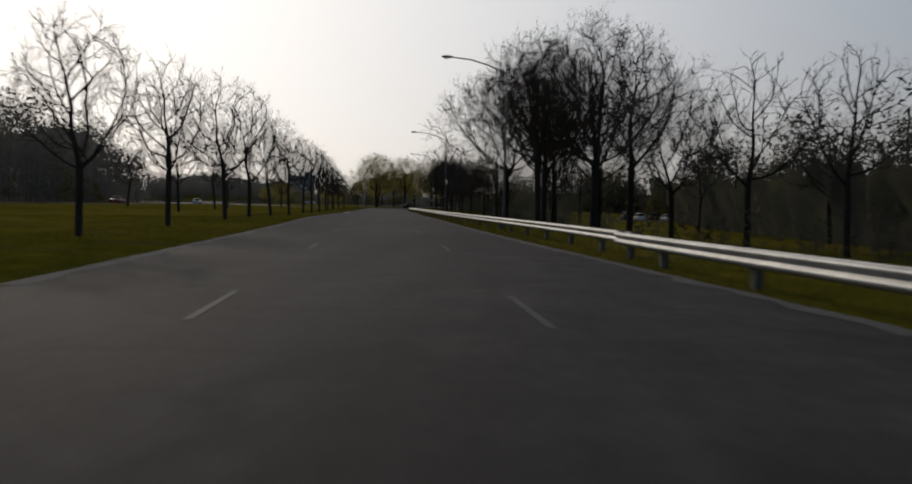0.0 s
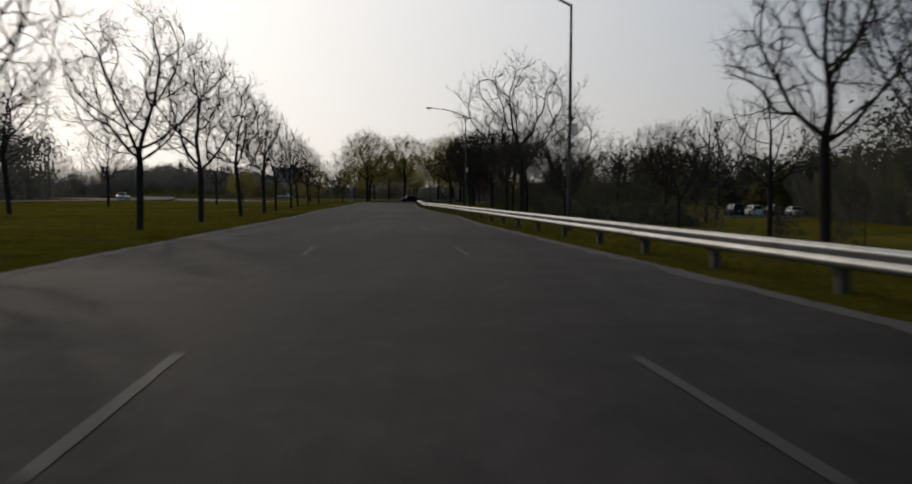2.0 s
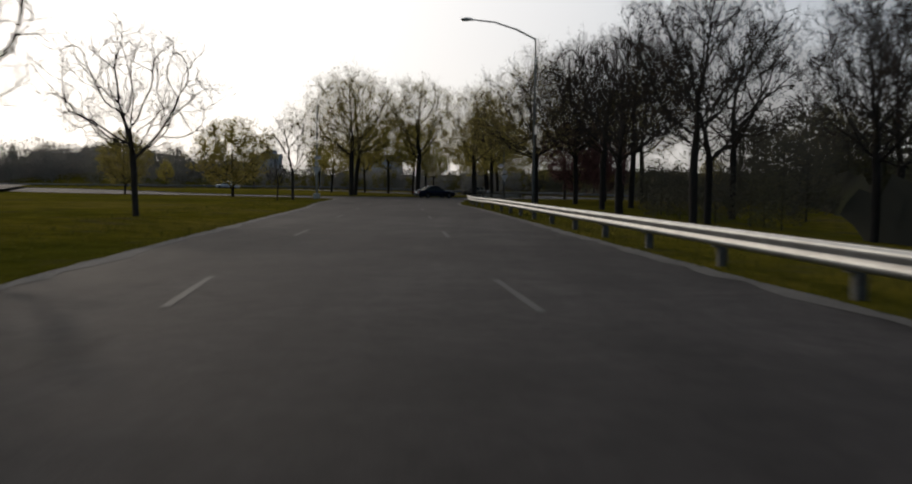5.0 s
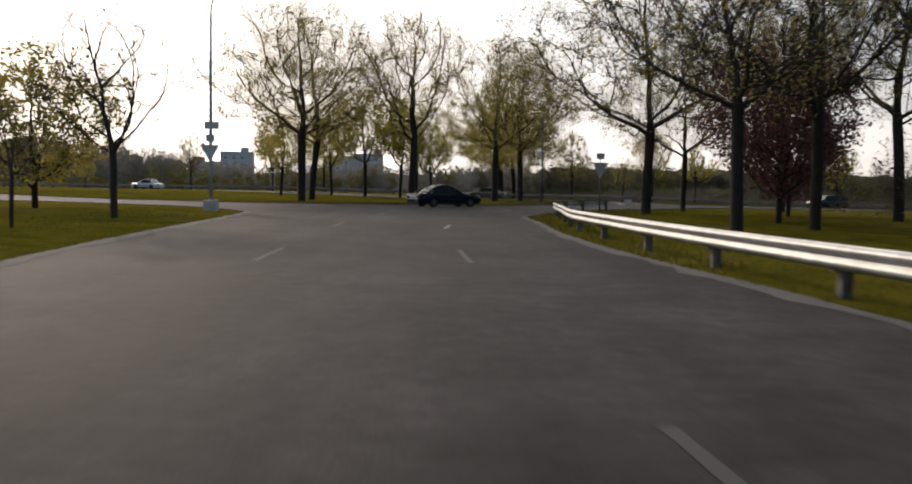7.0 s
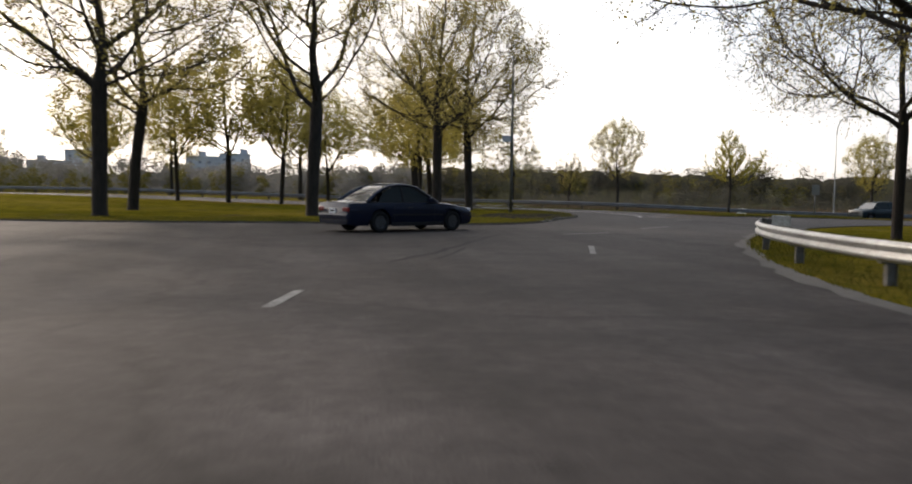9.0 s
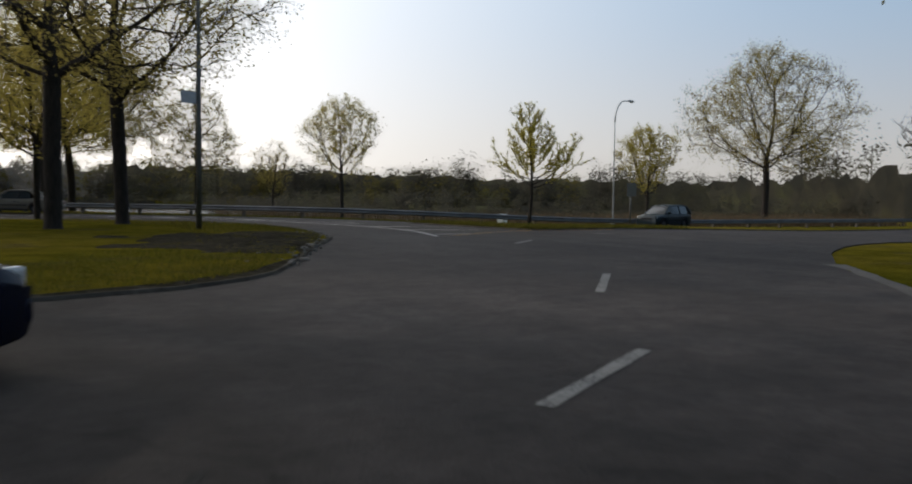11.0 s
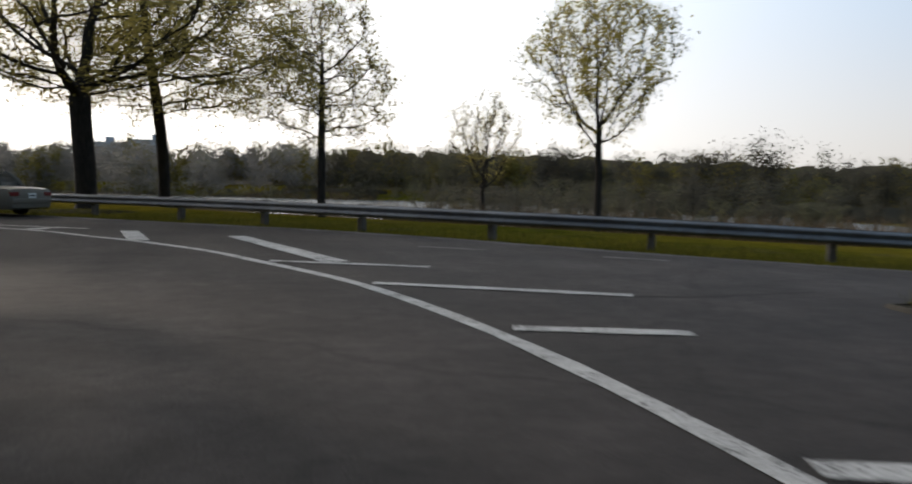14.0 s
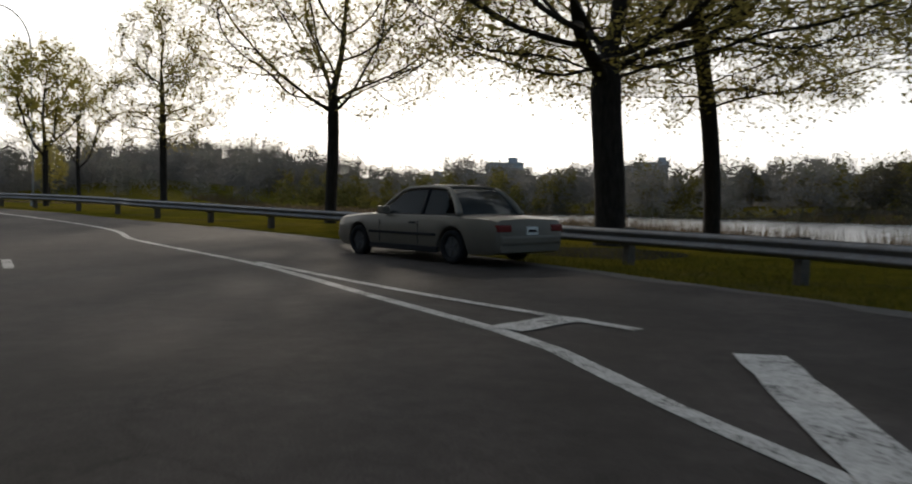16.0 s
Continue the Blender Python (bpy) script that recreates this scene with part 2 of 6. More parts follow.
M_ASPHALT = asphalt_material()
M_GRASS = grass_material()
M_BLADE = leaf_material("grass_blades", (0.055, 0.062, 0.010), (0.130, 0.108, 0.024), 0.45)
M_BARK = bark_material("bark_grey_brown", (0.016, 0.013, 0.011), (0.055, 0.044, 0.036))
M_BARK2 = bark_material("bark_dark", (0.011, 0.009, 0.008), (0.036, 0.029, 0.024))
M_LEAF = leaf_material("spring_leaves", (0.24, 0.205, 0.05), (0.42, 0.34, 0.11), 0.65)
M_LEAF_Y = leaf_material("yellow_green_leaves", (0.27, 0.235, 0.045), (0.45, 0.365, 0.10), 0.65)
M_LEAF_G = leaf_material("fresh_green_leaves", (0.32, 0.29, 0.045), (0.52, 0.44, 0.09), 0.72)
M_BUD = leaf_material("buds", (0.045, 0.032, 0.022), (0.09, 0.06, 0.04), 0.3)
M_RED = leaf_material("red_buds", (0.085, 0.042, 0.042), (0.17, 0.088, 0.088), 0.45)
M_WOOD_FAR = wood_material("woodland_twigs", (0.055, 0.054, 0.045), (0.115, 0.112, 0.062), (0.085, 0.077, 0.058))
# distance haze is put into this paler, greyer twig colour
M_WOOD_HAZE = wood_material("haze_pale_twigs", (0.15, 0.15, 0.142), (0.195, 0.19, 0.16), (0.17, 0.157, 0.143))
M_WOOD_YEL = leaf_material("woodland_young_leaves", (0.10, 0.092, 0.024), (0.19, 0.155, 0.05), 0.35)
M_REED = leaf_material("dry_reeds", (0.08, 0.058, 0.038), (0.155, 0.115, 0.074), 0.35)
M_RAIL = two_scale("galvanised_rail", (0.28, 0.28, 0.27), (0.40, 0.40, 0.385), (0.20, 0.185, 0.165), 1.2, 9, 0.5, 0.12, 30, 0.35)
M_RAIL_OLD = two_scale("weathered_rail", (0.09, 0.093, 0.104), (0.145, 0.15, 0.162), (0.08, 0.07, 0.06), 1.0, 8, 0.5, 0.15, 30, 0.4)
M_POST = two_scale("steel_post", (0.085, 0.08, 0.074), (0.15, 0.142, 0.13), (0.07, 0.052, 0.038), 2.0, 12, 0.65, 0.2, 40, 0.2)
M_POST_OLD = two_scale("wooden_post", (0.055, 0.045, 0.036), (0.095, 0.08, 0.064), (0.035, 0.03, 0.025), 3.0, 18, 0.85, 0.4, 40)
M_POLE = two_scale("grey_pole", (0.22, 0.23, 0.23), (0.32, 0.33, 0.33), (0.15, 0.14, 0.13), 1.5, 14, 0.5, 0.1, 30, 0.4)
M_POLE_DARK = two_scale("dark_pole", (0.06, 0.065, 0.06), (0.10, 0.105, 0.10), (0.04, 0.04, 0.04), 1.5, 14, 0.5, 0.1, 30, 0.3)
M_SIGN_BACK = plain("sign_back_metal", (0.36, 0.37, 0.38), 0.45, 0.5)
M_SIGN_WHITE = plain("white_sign", (0.75, 0.75, 0.72), 0.5)
M_SIGN_DULL = plain("dull_sign", (0.11, 0.11, 0.095), 0.6)
M_WHITE = paint_mark("white_road_paint", (0.35, 0.34, 0.325), 0.03)
M_DASH_OLD = paint_mark("nearly_gone_white_paint", (0.074, 0.069, 0.065), 0.15)
M_DASH = paint_mark("faded_white_paint", (0.17, 0.164, 0.155), 0.05)
M_YELLOW = paint_mark("yellow_road_paint", (0.46, 0.25, 0.02), 0.085)
M_TAR = two_scale("bitumen_seam", (0.018, 0.017, 0.0165), (0.026, 0.025, 0.024), (0.036, 0.034, 0.032), 1.5, 12, 0.95, 0.3, 40)
M_TAR.node_tree.nodes["Principled BSDF"].inputs["Specular IOR Level"].default_value = 0.08
M_KERB = two_scale("kerb_concrete", (0.042, 0.038, 0.032), (0.088, 0.079, 0.067), (0.034, 0.03, 0.024), 1.1, 6, 0.9, 0.5, 35)
M_CONC = two_scale("concrete", (0.30, 0.29, 0.27), (0.40, 0.38, 0.35), (0.22, 0.21, 0.19), 2, 15, 0.9, 0.4, 40)
# real bare soil, its brown darkened further to hold the tree shade too
M_SHADED_DIRT = two_scale("bare_soil", (0.012, 0.0105, 0.007), (0.028, 0.024, 0.016), (0.062, 0.055, 0.043), 0.9, 6, 0.95, 0.9, 18)
for m_ in (M_SHADED_DIRT, M_KERB):
    m_.node_tree.nodes["Principled BSDF"].inputs["Specular IOR Level"].default_value = 0.05
    m_.node_tree.nodes["Principled BSDF"].inputs["IOR"].default_value = 1.05
M_RUBBLE = two_scale("broken_kerb", (0.06, 0.056, 0.05), (0.13, 0.122, 0.108), (0.05, 0.045, 0.035), 3, 15, 0.95, 0.5, 40)
M_DUST = two_scale("dusty_edge", (0.040, 0.036, 0.032), (0.060, 0.054, 0.047), (0.034, 0.030, 0.027), 0.8, 7, 0.95, 0.5, 40)
M_TYRE = plain("tyre_rubber", (0.018, 0.018, 0.019), 0.85)
M_RIM = plain("alloy_rim", (0.085, 0.085, 0.088), 0.55, 0.4)
M_TRIM = plain("black_trim", (0.02, 0.02, 0.022), 0.5)
for m_ in (M_TYRE, M_RIM, M_TRIM):
    m_.node_tree.nodes["Principled BSDF"].inputs["Specular IOR Level"].default_value = 0.15
    m_.node_tree.nodes["Principled BSDF"].inputs["IOR"].default_value = 1.2
M_LAMP_W = plain("headlight_glass", (0.75, 0.76, 0.78), 0.12, 0.3)
M_LAMP_R = plain("tail_light_red", (0.13, 0.010, 0.010), 0.25)
M_PLATE = plain("plate_white", (0.6, 0.6, 0.58), 0.5)
# distance haze is put into the far blocks' pale blue-grey colours
M_BLD = two_scale("haze_blue_brick", (0.30, 0.325, 0.36), (0.35, 0.375, 0.41), (0.27, 0.295, 0.33), 0.05, 0.4, 0.9, 0)
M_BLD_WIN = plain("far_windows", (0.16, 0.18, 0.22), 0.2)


def glass_material():
    m, nt, b = mat("tinted_car_glass")
    b.inputs["Base Color"].default_value = (0.02, 0.024, 0.026, 1)
    b.inputs["Roughness"].default_value = 0.08
    b.inputs["IOR"].default_value = 1.16
    b.inputs["Transmission Weight"].default_value = 0.12
    b.inputs["Specular IOR Level"].default_value = 0.2
    return m


M_GLASS = glass_material()


def water_material():
    m, nt, b = mat("lake_water")
    b.inputs["Base Color"].default_value = (0.02, 0.03, 0.035, 1)
    b.inputs["Roughness"].default_value = 0.25
    b.inputs["IOR"].default_value = 1.33
    n = noise_tex(nt, 1.0, 4, 0.6)
    bump(nt, b, n.outputs[0], 0.6, 0.5)
    return m


M_WATER = water_material()

# ---------------------------------------------------------------- mesh helpers
import collections
from mathutils.geometry import delaunay_2d_cdt


def smooth01(a, b, x):
    t = min(1, max(0, (x - a) / (b - a)))
    return t * t * (3 - 2 * t)



def link_mesh(name, V, F, material, parent=None, smooth=False, label=""):
    me = bpy.data.meshes.new(name)
    me.from_pydata(V, [], F)
    me.materials.append(material)
    if smooth:
        me.polygons.foreach_set("use_smooth", [True] * len(me.polygons))
    me.update()
    ob = new(name, me)
    if parent is not None:
        ob.parent = parent
    if label:
        ob["label"] = label
    return ob


def part(name, bm, material, parent=None, label="", smooth=False):
    me = bpy.data.meshes.new(name)
    bm.normal_update()
    bm.to_mesh(me)
    bm.free()
    me.materials.append(material)
    if smooth:
        me.polygons.foreach_set("use_smooth", [True] * len(me.polygons))
    ob = new(name, me)
    if parent is not None:
        ob.parent = parent
    if label:
        ob["label"] = label
    return ob


def share(name, source, parent, m):
    """Another object on the mesh of source."""
    ob = new(name, source.data)
    ob.parent = parent
    ob.matrix_basis = m
    return ob


def empty(name, m=None):
    ob = new(name)
    ob.empty_display_size = 0.2
    if m is not None:
        ob.matrix_basis = m
    return ob


def box(bm, x0, x1, y0, y1, z0, z1, bevel=0.0):
    g = bmesh.ops.create_cube(bm, size=1)
    bmesh.ops.scale(bm, verts=g["verts"], vec=(x1 - x0, y1 - y0, z1 - z0))
    bmesh.ops.translate(bm, verts=g["verts"], vec=((x0 + x1) / 2, (y0 + y1) / 2, (z0 + z1) / 2))
    if bevel:
        es = list({e for v in g["verts"] for e in v.link_edges})
        bmesh.ops.bevel(bm, geom=es, offset=bevel, segments=2, affect='EDGES', profile=0.6)


def tube(V, F, pts, radii, sides, cap=True):
    """A tapered tube along pts, added to V and F."""
    base = len(V)
    n = len(pts)
    for i in range(n):
        a, b = pts[max(i - 1, 0)], pts[min(i + 1, n - 1)]
        d = (b - a).normalized()
        u = d.orthogonal().normalized() if i == 0 else (u - d * u.dot(d)).normalized()
        w = d.cross(u)
        for k in range(sides):
            t = 2 * math.pi * k / sides
            V.append(pts[i] + (u * math.cos(t) + w * math.sin(t)) * radii[i])
    for i in range(n - 1):
        for k in range(sides):
            k2 = (k + 1) % sides
            F.append((base + i * sides + k, base + i * sides + k2, base + (i + 1) * sides + k2, base + (i + 1) * sides + k))
    if cap:
        F.append(tuple(base + (n - 1) * sides + k for k in range(sides)))
        F.append(tuple(base + k for k in reversed(range(sides))))


def terrain(x, y):
    """Gentle rise of the lakeside road to the north-west, and its fall to the east."""
    s = -(x - 8) * 0.83 + (y - 104) * 0.56
    up = 0.6 * smooth01(4, 44, s) if y > 92 else 0.6 * smooth01(4, 44, s) * smooth01(70, 92, y)
    fall = 0.4 * smooth01(20, 48, x) * smooth01(55, 75, y) + 0.35 * smooth01(14, 38, x) * smooth01(88, 97, y)
    return up - fall


def poly_sheet(name, pts, z, material, thick=0.0, parent=None, grid=0):
    """A sheet (or slab of that thickness, its top at z over the terrain) over an outline."""
    P2 = [Vector((x, y)) for x, y in pts]
    n0 = len(P2)
    if grid:
        xs, ys = [p[0] for p in pts], [p[1] for p in pts]
        for gx in np.arange(max(min(xs), -90), min(max(xs), 90), grid):
            for gy in np.arange(max(min(ys), 62), min(max(ys), 180), grid):
                if inside(gx + 0.013, gy + 0.017, pts):
                    P2.append(Vector((float(gx) + 0.013, float(gy) + 0.017)))
    co, _, tris, *_ = delaunay_2d_cdt(P2, [(i, (i + 1) % n0) for i in range(n0)], [], 1, 1e-5)
    k = terrain if grid else (lambda x, y: 0.0)
    P = [Vector((p.x, p.y, z + k(p.x, p.y))) for p in co]
    V, F = list(P), []
    for a, b, c in tris:
        nrm = (P[b] - P[a]).cross(P[c] - P[a])
        F.append((a, b, c) if nrm.z > 0 else (a, c, b))
    P = [Vector((x, y, z + k(x, y))) for x, y in pts]
    base = len(V)
    if thick:
        n = len(P)
        V += P + [p - Vector((0, 0, thick)) for p in P]
        area = sum(P[i].x * P[(i + 1) % n].y - P[(i + 1) % n].x * P[i].y for i in range(n))
        for i in range(n):
            j = (i + 1) % n
            F.append(tuple(base + q for q in ((i, n + i, n + j, j) if area > 0 else (j, n + j, n + i, i))))
    return link_mesh(name, V, F, material, parent)


def spline(pts, step=1.0):
    """Points along a smooth line through pts, about step apart."""
    P = [Vector(p) for p in pts]
    P = [2 * P[0] - P[1]] + P + [2 * P[-1] - P[-2]]
    out = []
    for i in range(1, len(P) - 2):
        p0, p1, p2, p3 = P[i - 1:i + 3]
        n = max(1, int((p2 - p1).length / step))
        for k in range(n):
            t = k / n
            out.append(0.5 * (2 * p1 + (p2 - p0) * t + (2 * p0 - 5 * p1 + 4 * p2 - p3) * t * t + (3 * p1 - p0 - 3 * p2 + p3) * t ** 3))
    out.append(P[-2])
    return out


def inside(x, y, poly):
    c = False
    j = len(poly) - 1
    for i in range(len(poly)):
        xi, yi = poly[i]
        xj, yj = poly[j]
        if (yi > y) != (yj > y) and x < (xj - xi) * (y - yi) / (yj - yi) + xi:
            c = not c
        j = i
    return c

# ---------------------------------------------------------------- ground, roads, islands
RAIL_FAR = [(-140, 172), (-60, 138.5), (-20, 126.2), (-12.6, 123.2), (-8, 121.7), (-3.5, 120.0), (1.1, 118.2), (5, 115.9), (10.5, 111.6), (13.6, 108.4), (15.8, 105.8), (20, 101.8), (24.5, 99.0), (30, 97.0), (38, 95.2), (50, 94.5), (75, 95.5), (130, 99)]
RAIL_NEAR = [(39, -262), (25.4, -164), (24.3, -152), (22.7, -139.5), (17.3, -102), (16.4, -95), (11.9, -60.5), (11.0, -53), (9.1, -40.5), (8.2, -35), (6.4, -12), (4.7, 11), (4.0, 17), (3.5, 23), (3.3, 28), (3.25, 33), (3.8, 38.6), (4.3, 44), (4.9, 48.2), (6.6, 53.3), (9.1, 57.5), (11.0, 59.8)]


def interp(x, table):
    if x <= table[0][0]:
        return table[0][1]
    for (a, b), (c, d) in zip(table, table[1:]):
        if x <= c:
            return b + (d - b) * (x - a) / (c - a)
    return table[-1][1]


NEAR_BY_Y = [(y, x) for x, y in RAIL_NEAR]


def ground_z(x, y):
    d = (y - interp(x, RAIL_FAR)) * 0.74
    z = -0.03 + terrain(x, y)
    if -160 < x < 260 and d > 0:
        off = 30 * smooth01(-10, 25, -x)
        lake = smooth01(6 + off, 44 + off, d) * (1 - smooth01(74, 92, d))
        z -= 0.9 * smooth01(6, 30, d) * (1 - lake) * (1 - smooth01(74, 92, d))
        z -= lake * (2.9 - 2.0 * smooth01(30, 48, x))
        z += 1.5 * smooth01(94, 140, d) + 11 * math.exp(-((x + 142) / 40) ** 2 - ((y - 272) / 31) ** 2)
    if y < 46:
        e = x - interp(y, NEAR_BY_Y)
        z -= (1.15 * smooth01(6, 24, e) + 0.35 * smooth01(2.5, 9, e)) * (1 - smooth01(10, 46, y)) if e > 0 else 0
        left = interp(y, [(-262, 28), (-161, 14), (-104, 5.9), (-43, -0.8), (10, -6.1), (46, -10)]) - x
        if left > 0:
            z += 0.17 * smooth01(0.8, 4.0, left) + 0.25 * smooth01(15, 60, left)
    return z


def axis_values(lo, hi, step, far):
    a = list(np.arange(lo, hi + 0.01, step))
    grow, out = step, []
    v = lo
    while v > -far:
        grow *= 1.35
        v -= grow
        out.insert(0, v)
    a = out + a
    v, grow = hi, step
    while v < far:
        grow *= 1.35
        v += grow
        a.append(v)
    return [float(k) for k in a]


def build_ground():
    xs, ys = axis_values(-110, 140, 3.0, 3000), axis_values(-265, 250, 3.0, 3000)
    V = [(x, y, ground_z(x, y) + (0.03 * noise.noise((x * 0.2, y * 0.2, 0)) if abs(x) > 30 or y > 130 else 0)) for y in ys for x in xs]
    n = len(xs)
    F = [(j * n + i, j * n + i + 1, (j + 1) * n + i + 1, (j + 1) * n + i) for j in range(len(ys) - 1) for i in range(n - 1)]
    return link_mesh("ground", V, F, M_GRASS, smooth=True)


tagged(build_ground(), "olive spring lawn and park ground sloping to the lake", "ground", kind="structure")


def rough_line(pts, step, jit, seed):
    r = random.Random(seed)
    return [(p.x + r.uniform(-jit, jit), p.y + r.uniform(-jit, jit)) for p in spline([(x, y, 0) for x, y in pts], step)]


EDGE_RIGHT = [(38, -262), (25, -164.5), (20.8, -136.7), (17.2, -108.4), (13.4, -80), (12.0, -65), (9.3, -46.5), (6.6, -22), (4.3, 7.4), (3.5, 16.1), (2.7, 24), (2.45, 31), (2.7, 38), (2.9, 44.2), (4.6, 49.8), (6.0, 52.9), (8.1, 56.9), (11.2, 61.3), (16, 66), (24, 70.5), (36, 73), (60, 76), (130, 84)]
EDGE_LEFT = [(-10.2, 46.8), (-9.5, 41), (-8.2, 26.5), (-6.9, 17), (-6.1, 10.5), (-3.7, -14), (-1.8, -31), (-0.8, -43), (1.6, -62.5), (3.1, -76), (5.9, -104), (10.2, -133), (14.1, -161.8), (28, -262)]
EDGE_FAR = [(130, 96.8), (75, 93.3), (50, 92.3), (38, 93.0), (30, 94.8), (24, 97.3), (20.5, 99.9), (18, 102.6), (15.3, 105.2), (12.2, 107.8), (6.1, 112.8), (0, 116.6), (-6, 119.2), (-12.6, 121.3), (-20, 124.0), (-60, 136.2), (-140, 169.5)]
CROSS_LOW = [(-150, 105), (-85, 84), (-50, 73.5), (-35, 68.2), (-26, 63.5), (-21.3, 60.0), (-17, 57.0), (-13.2, 52.5), (-11.2, 48.8)]
ASPHALT = rough_line(EDGE_RIGHT, 1.2, 0.07, 1) + rough_line(EDGE_FAR, 1.2, 0.07, 2) + rough_line(CROSS_LOW, 1.5, 0.07, 3) + rough_line(EDGE_LEFT, 1.2, 0.07, 4)
tagged(poly_sheet("road", ASPHALT, 0.0, M_ASPHALT, 0.12, grid=3.5), "worn grey asphalt parkway and junction with cracks", "road", kind="structure")

ISLAND = [(-14, 67.5), (-3.5, 67.2), (2.1, 66.8), (4.8, 68.0), (6.2, 70.0), (8.7, 74.8), (10.4, 77.9), (11.3, 80.5), (12.0, 84.5), (12.1, 88.6), (11.6, 91.2), (9.6, 94.0), (6, 97.2), (0, 101.2), (-10, 106.5), (-26, 112.5), (-66, 126), (-145, 158), (-146, 118), (-85, 96), (-50, 85), (-36, 79.5), (-23.5, 72.5)]
GORE = [(20.4, 91.6), (20.2, 88), (20.4, 84), (20.7, 82.0), (22.8, 81.9), (26.2, 82.9), (32, 83.8), (45, 83.9), (70, 85.2), (110, 89.2), (110, 90.0), (70, 88.4), (45, 88.2), (32, 89.3), (26, 90.6), (22, 91.8)]


def close_smooth(pts, step):
    P = pts + pts[:3]
    s = spline([(x, y, 0) for x, y in P], step)
    n0 = len(spline([(x, y, 0) for x, y in P[:2]], step)) - 1
    n1 = len(spline([(x, y, 0) for x, y in P[-2:]], step)) - 1
    return [(p.x, p.y) for p in s[n0:len(s) - n1 - 1]]


def offset_in(pts, d):
    n = len(pts)
    area = sum(pts[i][0] * pts[(i + 1) % n][1] - pts[(i + 1) % n][0] * pts[i][1] for i in range(n))
    out = []
    for i in range(n):
        a, b = Vector(pts[i - 1]), Vector(pts[(i + 1) % n])
        t = (b - a).normalized()
        nrm = Vector((-t.y, t.x)) * (1 if area > 0 else -1)
        out.append((pts[i][0] + nrm.x * d, pts[i][1] + nrm.y * d))
    return out


def island(name, pts, label, h, kerb_w):
    """A grass island: a soil slab with a sloping worn border."""
    root = empty(name)
    outer = close_smooth(pts, 1.2)
    rr = random.Random(len(pts))
    mid = offset_in(outer, kerb_w)
    lo, hi = offset_in(outer, kerb_w + 0.06), offset_in(outer, kerb_w + 1.1)
    inner = []
    for (x0, y0), (x1, y1) in zip(lo, hi):
        k = min(1, max(0, 0.12 + 0.75 * noise.noise((x0 * 0.3, y0 * 0.3, 2)) + rr.uniform(-0.07, 0.12)))
        inner.append((x0 + (x1 - x0) * k, y0 + (y1 - y0) * k))
    n = len(outer)
    V = [(x, y, z + terrain(x, y)) for ring, z in ((outer, -0.02), (offset_in(outer, 0.04), h), (mid, h), (mid, -0.02)) for x, y in ring]
    F = []
    for i in range(n):
        j = (i + 1) % n
        for k in range(3):
            F.append((k * n + i, k * n + j, (k + 1) * n + j, (k + 1) * n + i))
    link_mesh("kerb", V, F, M_KERB, root, label="low worn kerb under soil")
    V = [(x, y, h - 0.02 + terrain(x, y)) for x, y in mid] + [(x, y, h + 0.011 + terrain(x, y)) for x, y in inner]
    F = [(i, (i + 1) % n, n + (i + 1) % n, n + i) for i in range(n)]
    link_mesh("soil_edge", V, F, M_SHADED_DIRT, root)
    poly_sheet("lawn", [(x, y) for x, y in inner], h + 0.012, M_GRASS, 0, root, grid=3.5)
    return tagged(root, label, "traffic island", kind="structure")


island("median_island", ISLAND, "grassy median island with a worn kerb and big trees", 0.048, 0.09)


def worn_soil(x, y):
    """Where the corner of the median island is worn bare of grass."""
    d = math.hypot((x - 8.7) / 4.2, (y - 76.4) / 6.2)
    return d + 0.42 * noise.noise((x * 0.55, y * 0.55, 4)) < 0.95


